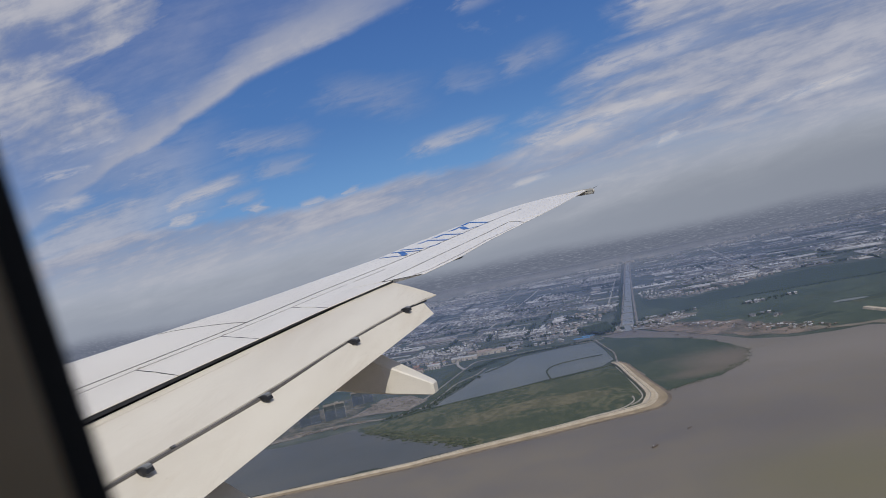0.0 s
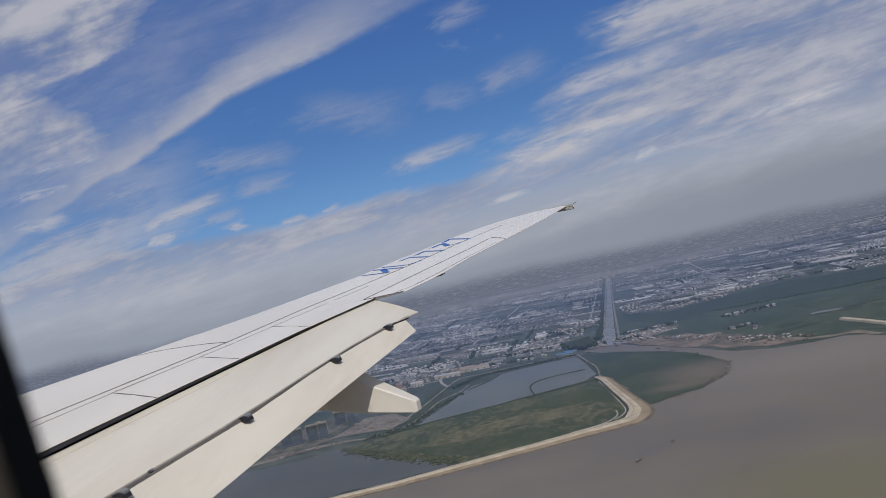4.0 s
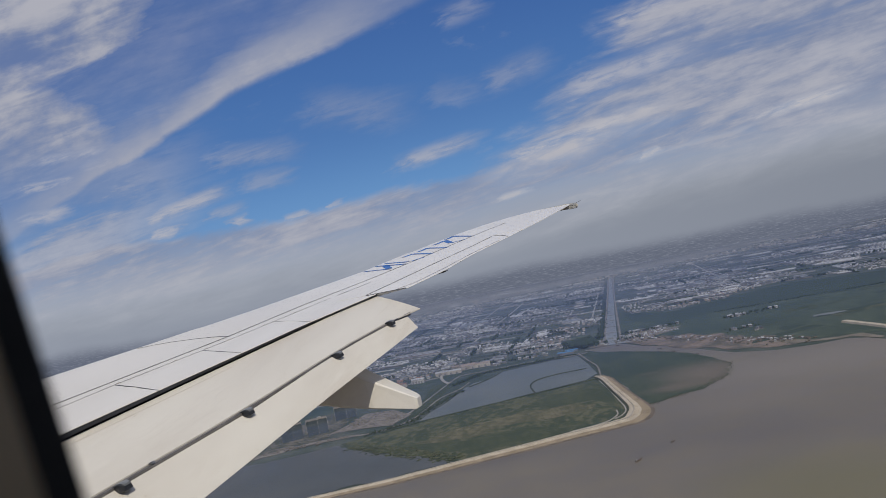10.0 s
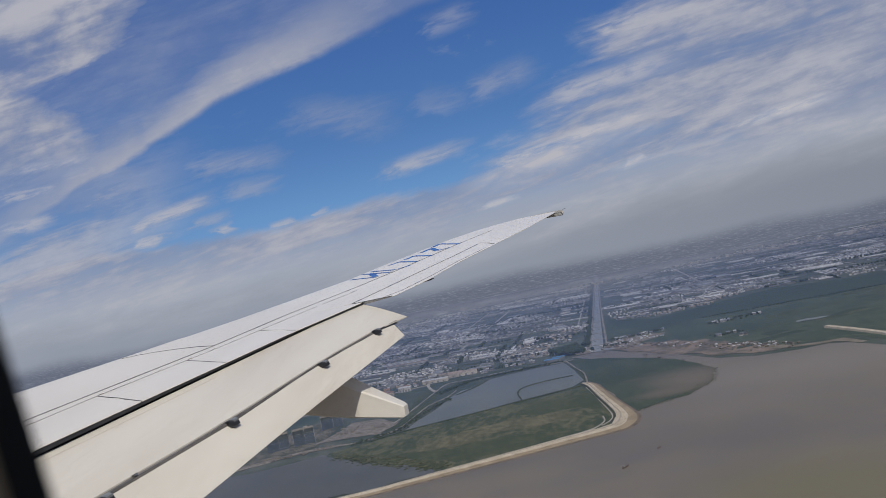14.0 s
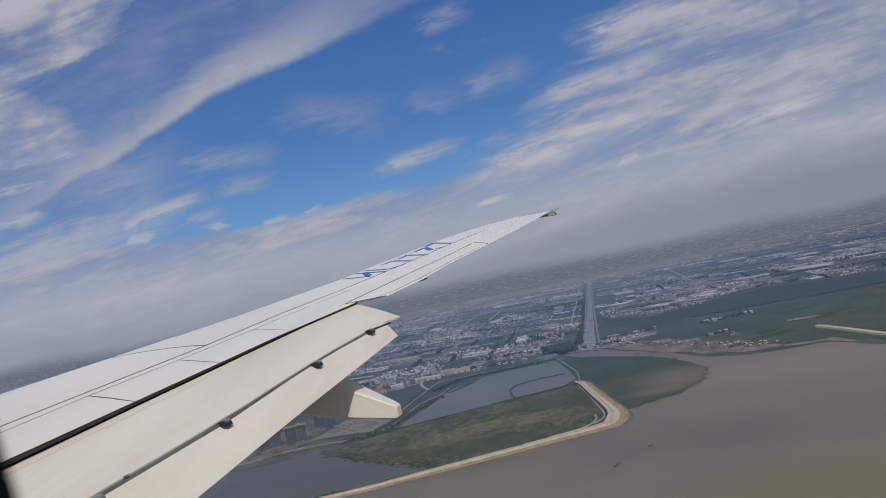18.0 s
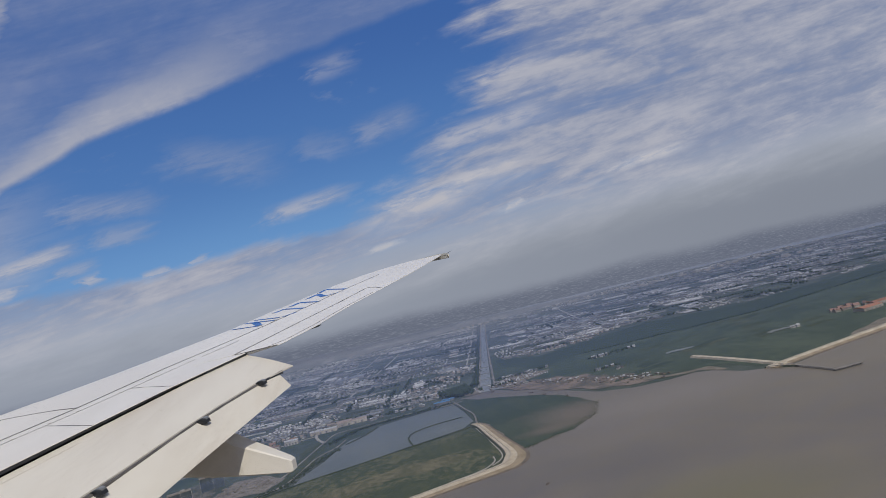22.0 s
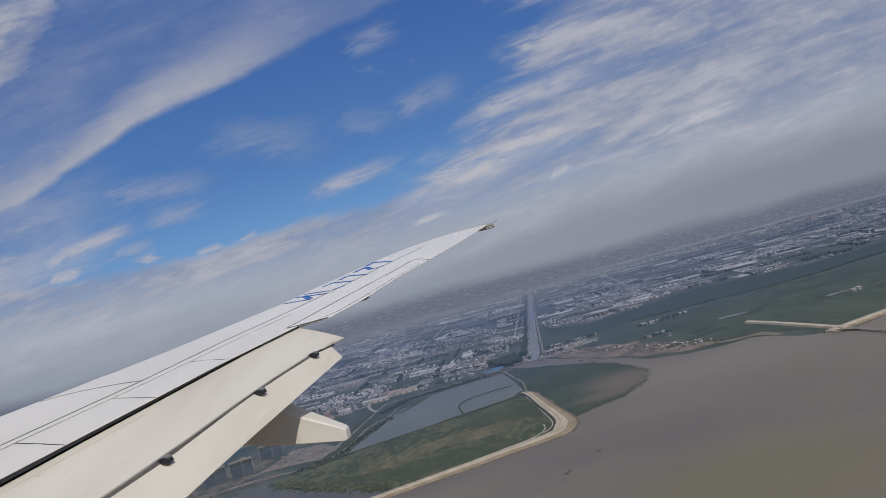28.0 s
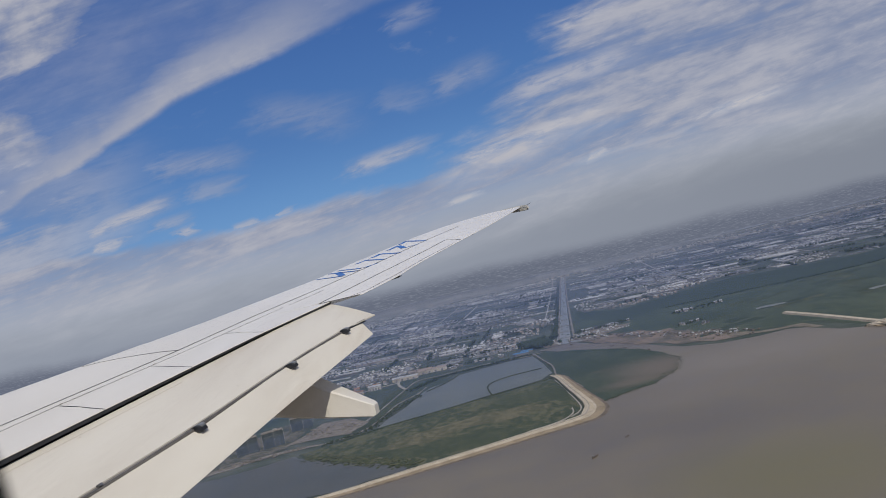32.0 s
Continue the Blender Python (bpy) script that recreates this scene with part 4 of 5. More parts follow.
sheet("ground_meadow", [(-1000, 1290), (-720, 1300), (-500, 1345), (-480, 1450), (-460, 1560), (-330, 1680), (-200, 1770), (-110, 1790), (-180, 1850), (-330, 1800), (-520, 1740), (-900, 1700), (-2400, 1650), (-2400, 1240)], 0.6, MEADOW, "green fields beside the lagoon", "meadow", 28.0, 7.0)
sheet("ground_meadow", [(-130, 1720), (-100, 1765), (-78, 1670), (-108, 1530), (-150, 1440), (-190, 1400), (-165, 1470), (-150, 1560)], 0.8, REED, "green strip between lane and pond", "meadow", 14.0, 4.0)
sheet("ground_mudflat", [(420, 1860), (452, 1800), (513, 1836), (589, 1745), (657, 1590), (700, 1500), (690, 1440), (640, 1440), (577, 1500), (517, 1600), (457, 1720), (410, 1830)],
      0.95, CLAY, "bare reddish clay works along the creek", "earthworks", 8.0, 16.0)
sheet("ground_dock", [(320, 1850), (352, 1838), (372, 1860), (380, 1905), (372, 1950), (340, 1960), (318, 1900)], 1.1, RUBBLE, "trodden dock ground beside the canal mouth", "dock", 8.0, 6.0)
sheet("ground_dock", [(424, 1935), (418, 1870), (440, 1800), (480, 1790), (500, 1850), (560, 1880), (600, 1940), (520, 1960), (460, 1965)], 1.1, RUBBLE, "trodden dock ground beside the canal mouth", "dock", 8.0, 10.0)
sheet("ground_sandbank", [(660, 1500), (690, 1440), (722, 1420), (789, 1405), (812, 1350), (825, 1352), (817, 1420), (780, 1425), (725, 1440), (685, 1500)], 1.0, SAND, "thin pale sand spit in the creek mouth", "sandbank", 8.0, 6.0)
sheet("ground_sandbank", [(1080, 1290), (1250, 1330), (1420, 1380), (1900, 1490), (1880, 1530), (1400, 1440), (1260, 1400), (1150, 1360)], 1.0, SAND, "brown bare strip behind the far sea wall", "sandbank", 14.0, 12.0)
sheet("ground_yard", [(-345, 1427), (-320, 1464), (-300, 1500), (-283, 1560), (-214, 1544), (-168, 1469), (-200, 1400), (-263, 1417)], 1.0, RUBBLE, "bare trodden lot beside the curved lane", "lot", 9.0, 5.0)
sheet("ground_yard", [(-494, 1340), (-490, 1442), (-470, 1530), (-380, 1640), (-320, 1640), (-310, 1560), (-330, 1448), (-344, 1395), (-406, 1358)], 0.95, WORKS, "cluttered works yard by the lagoon", "yard", 11.0, 5.0)
sheet("ground_strip", [(-494, 1318), (-480, 1352), (-365, 1384), (-268, 1376), (-275, 1362), (-365, 1362), (-440, 1345)], 1.1, RUBBLE, "strip of stacked material along the bank", "lot", 8.0, 4.0)

# parcels and pools in the meadows
parcel_rng = np.random.default_rng(21)
for q in range(50):
    x = parcel_rng.uniform(700, 2200)
    low, high = 1420 + 0.19 * max(0, x - 880), 2010 + 0.12 * max(0, x - 1100)
    y = low + (high - low) * parcel_rng.uniform(0.05, 1.0)
    w, d = parcel_rng.uniform(25, 110), parcel_rng.uniform(5, 26)
    tilt = radians(12 + parcel_rng.uniform(-8, 8))
    ring = [(x + a * w * math.cos(tilt) - b * d * math.sin(tilt), y + a * w * math.sin(tilt) + b * d * math.cos(tilt)) for a, b in ((-1, -1), (1, -0.8), (0.9, 1), (-0.8, 0.9))]
    sheet("ground_parcel", ring, 1.0 + 0.008 * q, (REED, DARKFIELD, REED, MEADOW, DARKFIELD, REED, DRY)[q % 7], "parcel of grass in the shore meadows", "field", 11.0, 8.0)
for x, y, w, d in ((905, 1690, 40, 14), (1150, 1600, 40, 11)):
    sheet("water_pool", [(x - w, y - d), (x + w, y - d * 0.4), (x + w * 0.9, y + d), (x - w * 0.8, y + d * 0.7)], 1.7, POND, "shallow grey pool in the meadow", "pool", 5.0, 16.0)
for x, y, w, d in ((480, 1770, 46, 22), (545, 1760, 40, 30), (590, 1690, 46, 24), (650, 1560, 44, 20), (620, 1620, 34, 15), (520, 1660, 32, 18), (460, 1900, 40, 16)):
    sheet("ground_clay", [(x - w, y - d), (x + w, y - d * 0.6), (x + w * 0.8, y + d), (x - w * 0.9, y + d * 0.7)], 1.6, CLAY, "patch of bare reddish clay", "earthworks", 8.0, 14.0)

# the canal, straight inland, with its banks and weirs
CANAL_LINE = [Vector((394, 1900)), Vector((550, 2570)), Vector((767, 3490)), Vector((1195, 5280)), Vector((1600, 6980))]
sheet("water_canal", [(350, 1850), (378, 1950), (538, 2572), (757, 3490), (1186, 5285), (1592, 6980), (1610, 6975), (1204, 5275), (777, 3488), (562, 2568), (414, 1930), (436, 1830)], 1.0, CANAL, "straight pale canal running inland", "canal", 90.0, 1.5)
for side in (-1, 1):
    line = [p + Vector((side * (24, 19, 15, 13, 13)[i], 0)) for i, p in enumerate(CANAL_LINE)]
    tagged(sweep("canal_bank", smooth_line(line, 160), [(-3.5, 0.1), (-2.0, 2.4), (2.0, 2.4), (3.5, 0.1)], YARD), "pale towpath bank of the canal", "bank", kind="structure")
for t in (0.06, 0.22, 0.40, 0.60, 0.80):
    weir = sweep("weir", [CANAL_LINE[0].lerp(CANAL_LINE[1], t) + Vector((q, q * -0.23)) for q in (-22, 0, 22)], [(-1.6, 0.2), (-1.6, 2.0), (1.6, 2.0), (1.6, 0.2)], YARD)
    tagged(weir, "low concrete weir across the canal", "weir", "weirs of the canal")


# sea walls: wet stone foot, stone slope, ribbed concrete slope, parapet, crest road
def sea_wall(name, line, label, wide, ribs=None):
    wall = tagged(new(name), label, "sea wall", kind="structure")
    for piece, profile, mat, says in (
            ("revetment", [(-3, 0.0), (-2.5, 0.7), (2.6, 1.3), (2.6, 0.0)], WETSTONE, "wet brown stone foot"),
            ("lower_slope", [(2.65, 0.0), (2.65, 1.4), (14, 2.8), (14, 0.0)], OCHRE, "ochre stone-faced lower slope"),
            ("berm", [(14.05, 0.0), (14.05, 3.0), (16, 3.05), (16, 0.0)], BEIGE, "narrow pale berm"),
            ("upper_slope", [(16.05, 0.0), (16.05, 3.0), (23, 4.6), (23, 0.0)], BEIGE, "pale beige concrete upper slope"),
            ("parapet", [(23.05, 0.0), (23.05, 5.4), (24.2, 5.4), (24.2, 0.0)], ROAD, "low parapet"),
            ("crest_road", [(24.25, 0.0), (24.25, 4.7), (30, 4.7), (31, 0.0)], BEIGE, "pale crest road"),
            ("inner_bank", [(31.05, 0.0), (31.05, 3.9), (36, 0.9), (36, 0.0)], BANK, "dark grassy inner bank")):
        sweep(piece, line, profile, mat, says, wall, wide)
    if ribs:      # short concrete ribs across the upper slope, joined
        verts, faces, gone = [], [], 0.0
        for a, b, f in zip(line, line[1:], wide):
            d = (b - a).normalized()
            left = Vector((-d.y, d.x))
            gone += (b - a).length
            while gone > ribs:
                gone -= ribs
                p, k = b - d * gone, len(verts)
                for o, z in ((16.1, 3.05), (23.0, 4.65)):
                    for s in (-0.45, 0.45):
                        q = p + left * o * f + d * s
                        verts += [(q.x, q.y, z), (q.x, q.y, z + 0.5)]
                faces += [(k + 1, k + 3, k + 7, k + 5), (k, k + 1, k + 5, k + 4), (k + 2, k + 6, k + 7, k + 3), (k, k + 2, k + 3, k + 1)]
        tagged(part("rib", mesh_of("rib", verts, faces), BEIGE, wall, "row of short concrete ribs"), kind="stuff")
    return wall


coast_line = smooth_line(COAST[1:], 14)
# broadest round the corner
broad = [along([(1090, 1.15), (1110, 1.35), (1140, 1.40), (1200, 1.12), (1260, 0.98), (1440, 0.82)], p.y) if p.x > 240 else along([(140, 0.92), (200, 0.98), (240, 1.15)], p.x) for p in coast_line]
sea_wall("sea_wall", coast_line, "long pale concrete sea wall with a rounded corner", broad, 5.5)
far_wall = smooth_line([(888, 1240), (905, 1248), (1400, 1348), (3500, 1772), (8000, 2690)], 60)
sea_wall("sea_wall", far_wall, "straight pale sea wall beside green meadows", [0.9] * len(far_wall))
spur = smooth_line([(862, 1560), (875, 1450), (886, 1300), (890, 1245)], 18)
tagged(sweep("pier_wall", spur, [(-8, 0), (-6, 5), (6, 5), (8, 0)], BEIGE), "pale stone arm at the end of the sea wall", "sea wall", kind="structure")

pier = tagged(new("jetty"), "long concrete jetty on piles with a cross head", "jetty")
for a, b, w in (((888, 1240), (894, 1118), 6.0), ((888, 1112), (948, 1108), 9.0)):
    a, b = Vector(a), Vector(b)
    sweep("deck", [a, a.lerp(b, 0.5), b], [(-w / 2, 3.2), (-w / 2, 4.4), (w / 2, 4.4), (w / 2, 3.2)], YARD, "", pier)
pile_mesh = loft("pile", [[(0.8 * math.cos(k), 0.8 * math.sin(k), z) for k in [j * math.pi / 3 for j in range(6)]] for z in (-0.5, 3.2)])
for k in range(14):
    part("pile", pile_mesh, YARD, pier).location = (888 + k * 0.45, 1234 - k * 8.8, 0)
for k in range(7):
    part("pile", pile_mesh, YARD, pier).location = (891 + k * 9, 1112 - k * 0.6, 0)


# paths and roads inland
def lane(name, points, wide, label, z=1.4, mat=None):
    ob = sweep(name, smooth_line(points, 22), [(-wide / 2, 0.2), (-wide / 2, z), (wide / 2, z), (wide / 2, 0.2)], mat or ROAD)
    return tagged(ob, label, "road", kind="structure")


lane("road_path", [(276, 1800), (279, 1670), (282, 1590), (266, 1480)], 3.6, "pale path between pond and marsh", 2.4, YARD)
lane("road_path", [(229, 1190), (226, 1166), (215, 1146), (196, 1129), (168, 1119), (132, 1112)], 2.6, "thin pale track inside the sea wall", 1.8)
lane("road_path", [(254, 1440), (253, 1357), (250, 1258), (247, 1198), (241, 1170), (230, 1152), (214, 1138)], 2.4, "thin pale track inside the sea wall", 1.9)
lane("road_dam", [(254, 1592), (184, 1590), (133, 1570), (111, 1524), (111, 1446)], 3.4, "low earth dam across the pond", 2.2, REED)
lane("road_dam", [(270, 1480), (231, 1462), (104, 1434), (-4, 1410), (-144, 1381), (-220, 1350)], 5.0, "grassy bank along the pond", 1.9, REED)
lane("road_dam", [(56, 1748), (20, 1690), (-30, 1640)], 4.0, "low earth dam across the pond", 2.2, REED)
lane("road_lane", [(-1400, 1310), (-900, 1300), (-494, 1330), (-365, 1375), (-268, 1366), (-220, 1370), (-164, 1410), (-131, 1495), (-98, 1584), (-52, 1640), (-30, 1700)], 3.6, "curved pale lane round the pond", 1.4, YARD)
lane("road_lane", [(300, 1800), (261, 1790), (140, 1820), (13, 1812), (-50, 1815), (-84, 1735), (-125, 1610), (-158, 1515), (-205, 1410)], 4.2, "pale road along the pond's bank", 1.4, YARD)
lane("road_lane", [(-84, 1735), (-105, 1830), (-95, 2000), (-40, 2250), (60, 2650), (260, 3400), (560, 4700)], 8.0, "pale road into the town")
lane("road_lane", [(-1500, 1720), (-700, 1760), (-360, 1765), (-200, 1835), (-110, 1850)], 6.0, "town road before the villas")
for k in range(15):        # straight roads of the plain, square to the canal
    y = 2150 + 190 * k + rng.uniform(-40, 40)
    lane("road_lane", [(x, y + (x - 400) * math.tan(GRID) + rng.uniform(-14, 14)) for x in ((-2600, -1200, 500, 1800, 3600) if k > 5 and k % 2 else (-2600, -1500, -600, 150))], rng.uniform(4, 7), "straight town road")
for k in range(9):
    x = -1900 + 560 * k
    y = max(2250, 2450 if x > 400 else 2100) + rng.uniform(0, 300)
    lane("road_lane", [(x + 0.24 * (y - 2000), y), (x + 0.24 * (y - 1000) + rng.uniform(-20, 20), y + 1000), (x + 0.24 * (y + 600), y + 2600)], rng.uniform(4, 7), "straight town road")


# ---- houses ----
def gable_house(name, lx, ly, wall_h, roof_h, roof_mat, label, category="house", walls=None):
    """Walls with eaves, a pitched roof and rows of windows."""
    house = tagged(new(name), label, category)
    part("wall", box_mesh("wall", lx, ly, wall_h), walls or WALLS, house)
    x, y = lx / 2 + 0.4, ly / 2 + 0.4
    roof = loft("roof", [[(-x, -y, wall_h), (-x, y, wall_h), (-x, 0, wall_h + roof_h)], [(x, -y, wall_h), (x, y, wall_h), (x, 0, wall_h + roof_h)]])
    part("roof", roof, roof_mat, house)
    pane = box_mesh("window", lx * 0.13, 0.12, wall_h * 0.22)
    for k in (-0.3, 0.0, 0.3):
        part("window", pane, DARK, house).location = (k * lx, -ly / 2 - 0.03, wall_h * 0.5)
    return house


kinds = [gable_house("villa", 16.0, 12.0, 6.0, 4.5, ROOF_BROWN, "large villa with a brown-red tiled pitched roof", "house", CREAM),
         gable_house("house", 8.5, 6.5, 4.6, 2.2, ROOF_GREY, "pale house with a grey pitched roof", "house"),
         gable_house("house", 8.0, 6.5, 5.2, 1.8, ROOF_PALE, "white house with a pale roof", "house"),
         gable_house("house", 8.5, 6.5, 4.8, 2.2, ROOF_TAN, "cream house with a tan roof", "house", CREAM)]
for k, house in enumerate(kinds):
    house.matrix_world = pose(-170 + 26 * k, 1868 + 6 * k, 0, 0, 0, -8)
# rows of villas behind the yard
for row in range(3):
    for k in range(16):
        x = -760 + k * 34 + row * 14 + rng.uniform(-4, 4)
        y = 1800 + 0.09 * (x + 330) + row * 36 + rng.uniform(-4, 4)
        tagged(copy_thing(kinds[0], pose(x, y, 0, 0, 0, 4 + rng.uniform(-8, 8))), group="villas in rows")
# villages at the pond, along the creek and in the meadows
for cx, cy, count, wide, deep, which in ((-150, 1890, 12, 60, 16, (1, 2, 3)), (120, 1880, 16, 90, 14, (1, 2)), (230, 1990, 26, 70, 40, (3, 1, 2)), (300, 2240, 50, 110, 120, (3, 2, 1)), (220, 2080, 14, 60, 60, (3, 2)),
                                         (500, 1975, 14, 50, 12, (1, 2)), (585, 1985, 8, 30, 16, (2, 1)), (765, 1918, 9, 34, 10, (2, 1)), (865, 1930, 2, 18, 4, (2,)), (690, 1720, 4, 24, 8, (2, 1)),
                                         (720, 1665, 3, 20, 8, (1,)), (800, 2330, 26, 110, 16, (2, 3)), (960, 2420, 24, 80, 26, (2, 2, 3)), (640, 2390, 16, 60, 20, (1, 2)), (1100, 2500, 18, 90, 30, (1, 2)),
                                         (1405, 1640, 12, 60, 24, (0,)), (1180, 1585, 5, 20, 8, (2,))):
    for k in range(count):
        x, y = cx + rng.uniform(-wide, wide), cy + rng.uniform(-deep, deep)
        x = x + 0.24 * (y - cy)
        kind = kinds[which[int(rng.integers(len(which)))]]
        tagged(copy_thing(kind, pose(x, y, 0.6, 0, 0, -13 + rng.uniform(-8, 8) + (90 if rng.random() < 0.2 else 0))), group="village houses")


def hall(x, y, lx, ly, h, turn, mat, label, walls=None):
    """A long shed with a low pitched roof and bays of doors."""
    shed = tagged(new("industrial_hall"), label, "hall", "halls")
    part("wall", box_mesh("wall", lx, ly, h), walls or WALLS, shed)
    a, b = lx / 2 + 0.5, ly / 2 + 0.5
    part("roof", loft("roof", [[(-a, -b, h), (-a, b, h), (-a, 0, h + ly * 0.10)], [(a, -b, h), (a, b, h), (a, 0, h + ly * 0.10)]]), mat, shed)
    door = box_mesh("door", min(5.0, lx * 0.1), 0.2, h * 0.6)
    for k in range(4):
        part("door", door, GREY, shed).location = ((k - 1.5) * lx * 0.22, -ly / 2 - 0.06, 0.0)
    shed.matrix_world = pose(x, y, 0, 0, 0, turn)


for x, y, lx, ly, h, turn, mat, label, walls in (
        (-85, 1880, 74, 22, 9, -8, ROOF_PALE, "long pale factory hall with a metal roof", CREAM), (-5, 1905, 84, 24, 10, -4, ROOF_TAN, "factory hall with a tan roof", CREAM),
        (-40, 1940, 70, 20, 8, -4, ROOF_TAN, "factory hall with a tan roof", CREAM), (50, 1925, 60, 20, 9, -6, ROOF_GREY, "grey factory hall beside the fish pond", None),
        (-170, 1830, 36, 22, 12, -8, ROOF_PALE, "broad white hall among the villas", None), (-215, 1812, 30, 16, 10, -8, ROOF_BROWN, "hall with a brown-red roof among the villas", CREAM),
        (-212, 2350, 190, 11, 6, -12, ROOF_PALE, "very long pale shed", None), (-205, 2378, 170, 11, 6, -12, ROOF_PALE, "very long pale shed", None), (-190, 2320, 150, 10, 6, -12, ROOF_TAN, "very long tan shed", None),
        (246, 1832, 44, 16, 7, -10, ROOF_BLUE, "shed with a blue metal roof", None), (268, 1858, 34, 14, 6, -10, ROOF_BLUE, "shed with a blue metal roof", None),
        (780, 2418, 60, 26, 9, -6, ROOF_PALE, "white hall at the meadow's edge", None), (962, 2452, 52, 30, 10, 4, ROOF_PALE, "white hall at the meadow's edge", None),
        (1130, 2566, 90, 30, 8, 10, ROOF_GREY, "long low grey hall", None), (330, 1972, 40, 14, 6, -13, ROOF_PALE, "white hall beside the canal mouth", None),
        (1395, 1560, 70, 34, 9, 8, ROOF_RED, "hall with a red roof in the meadows", CREAM), (1470, 1600, 60, 30, 8, 8, ROOF_RED, "hall with a red roof in the meadows", CREAM)):
    hall(x, y, lx, ly, h, turn, mat, label, walls)


def netted_block(x, y, lx, ly, h, turn):
    """An unfinished block wrapped in dark netting, with pale slab edges and a roof house."""
    block = tagged(new("building_block"), "unfinished block wrapped in dark netting in the works yard", "building", "blocks in the yard")
    part("wall", box_mesh("wall", lx, ly, h), NET, block, "dark netting")
    part("roof", box_mesh("roof", lx + 0.6, ly + 0.6, 0.5), RUBBLE, block, "trodden roof slab").location = (0, 0, h)
    part("roof_house", box_mesh("roof_house", lx * 0.2, ly * 0.4, 3.0, 0.2), WALLS, block).location = (lx * 0.15, 0, h + 0.8)
    mast = box_mesh("corner_post", 0.6, 0.6, h + 1.5)
    for a, b in ((-1, -1), (1, -1), (0.1, -1)):
        part("corner_post", mast, WALLS, block).location = (a * lx / 2, b * ly / 2, 0)
    edge = box_mesh("floor_edge", lx + 0.2, ly + 0.2, 0.3)
    for k in range(1, int(h / 3.4)):
        part("floor_edge", edge, ROOF_GREY, block).location = (0, 0, 3.4 * k)
    block.matrix_world = pose(x, y, 0.9, 0, 0, turn)


netted_block(-428, 1440, 46, 22, 32, 14)
netted_block(-374, 1454, 46, 22, 32, 14)
netted_block(-330, 1560, 50, 20, 28, 14)
stack_mesh = bevelled(box_mesh("material_stack", 9.0, 4.0, 2.2), 0.2)
for k in range(60):        # heaps and stacks on the bare lots
    if k < 30:
        x, y = rng.uniform(-480, -290), 0
        y = 1352 + 0.05 * (x + 480) + rng.uniform(-6, 20)
    else:
        t = rng.random()
        x, y = -320 + 130 * t + rng.uniform(-10, 10), 1450 + rng.uniform(0, 80) - 20 * t
    pile_of = tagged(part("material_stack", stack_mesh, (RUBBLE, CLAY, YARD)[k % 3]), "low stack of building material on the bare lot", "stack", "stacks on the lots")
    pile_of.matrix_world = pose(x, y, 1.0, 0, 0, rng.uniform(0, 180)) @ Matrix.Diagonal((rng.uniform(0.5, 1.5), rng.uniform(0.6, 1.6), rng.uniform(0.5, 1.4), 1))


# ---- the far town: rows of small buildings, sheds and blocks on a patchwork of plots ----
def outside(x, y, margin=0.0):
    """True where the town may stand."""
    cx = 394 + 0.239 * (y - 1900)
    if abs(x - cx) < 34 + margin:
        return False
    if x > cx:
        edge = along([(500, 2560), (560, 2480), (678, 2260), (780, 2310), (915, 2345), (1159, 2415), (1497, 2240), (2600, 2420), (8000, 3620)], x)
    elif x > -110:
        edge = 1880
    else:
        edge = along([(-3000, 1860), (-760, 1880), (-330, 1920), (-110, 1915)], x)
    return y > edge + margin


def heap(mats):
    return [([], []) for _ in mats]


def add_building(walls, roofs, x, y, lx, ly, h, turn, rise):
    """Walls and a ridged roof, added to two lists of verts and faces."""
    c, s = math.cos(turn), math.sin(turn)
    ring = [(x + c * p * lx / 2 - s * q * ly / 2, y + s * p * lx / 2 + c * q * ly / 2) for p, q in ((-1, -1), (1, -1), (1, 1), (-1, 1))]
    verts, faces = walls
    k = len(verts)
    verts += [(p, q, 0) for p, q in ring] + [(p, q, h) for p, q in ring]
    faces += [(k, k + 1, k + 5, k + 4), (k + 1, k + 2, k + 6, k + 5), (k + 2, k + 3, k + 7, k + 6), (k + 3, k, k + 4, k + 7)]
    verts, faces = roofs
    k = len(verts)
    m1 = ((ring[0][0] + ring[3][0]) / 2, (ring[0][1] + ring[3][1]) / 2, h + rise)
    m2 = ((ring[1][0] + ring[2][0]) / 2, (ring[1][1] + ring[2][1]) / 2, h + rise)
    verts += [(p, q, h) for p, q in ring] + [m1, m2]
    faces += [(k, k + 1, k + 5, k + 4), (k + 2, k + 3, k + 4, k + 5), (k + 1, k + 2, k + 5), (k + 3, k, k + 4)]


def town_of(name, label, walls, made, mats, wall_mat=None):
    town = tagged(new(name), label, "buildings", kind="stuff")
    part("wall", mesh_of("wall", *walls), wall_mat or WALLS, town)
    for (verts, faces), mat in zip(made, mats):
        if verts:
            part("roof", mesh_of("roof", verts, faces), mat, town)


def spot(near, far, bend=1.2):
    """A place on the plain within sight."""
    r, a = near + (far - near) * rng.random() ** bend, rng.uniform(-0.66, 0.80)
    return r * math.tan(a), r


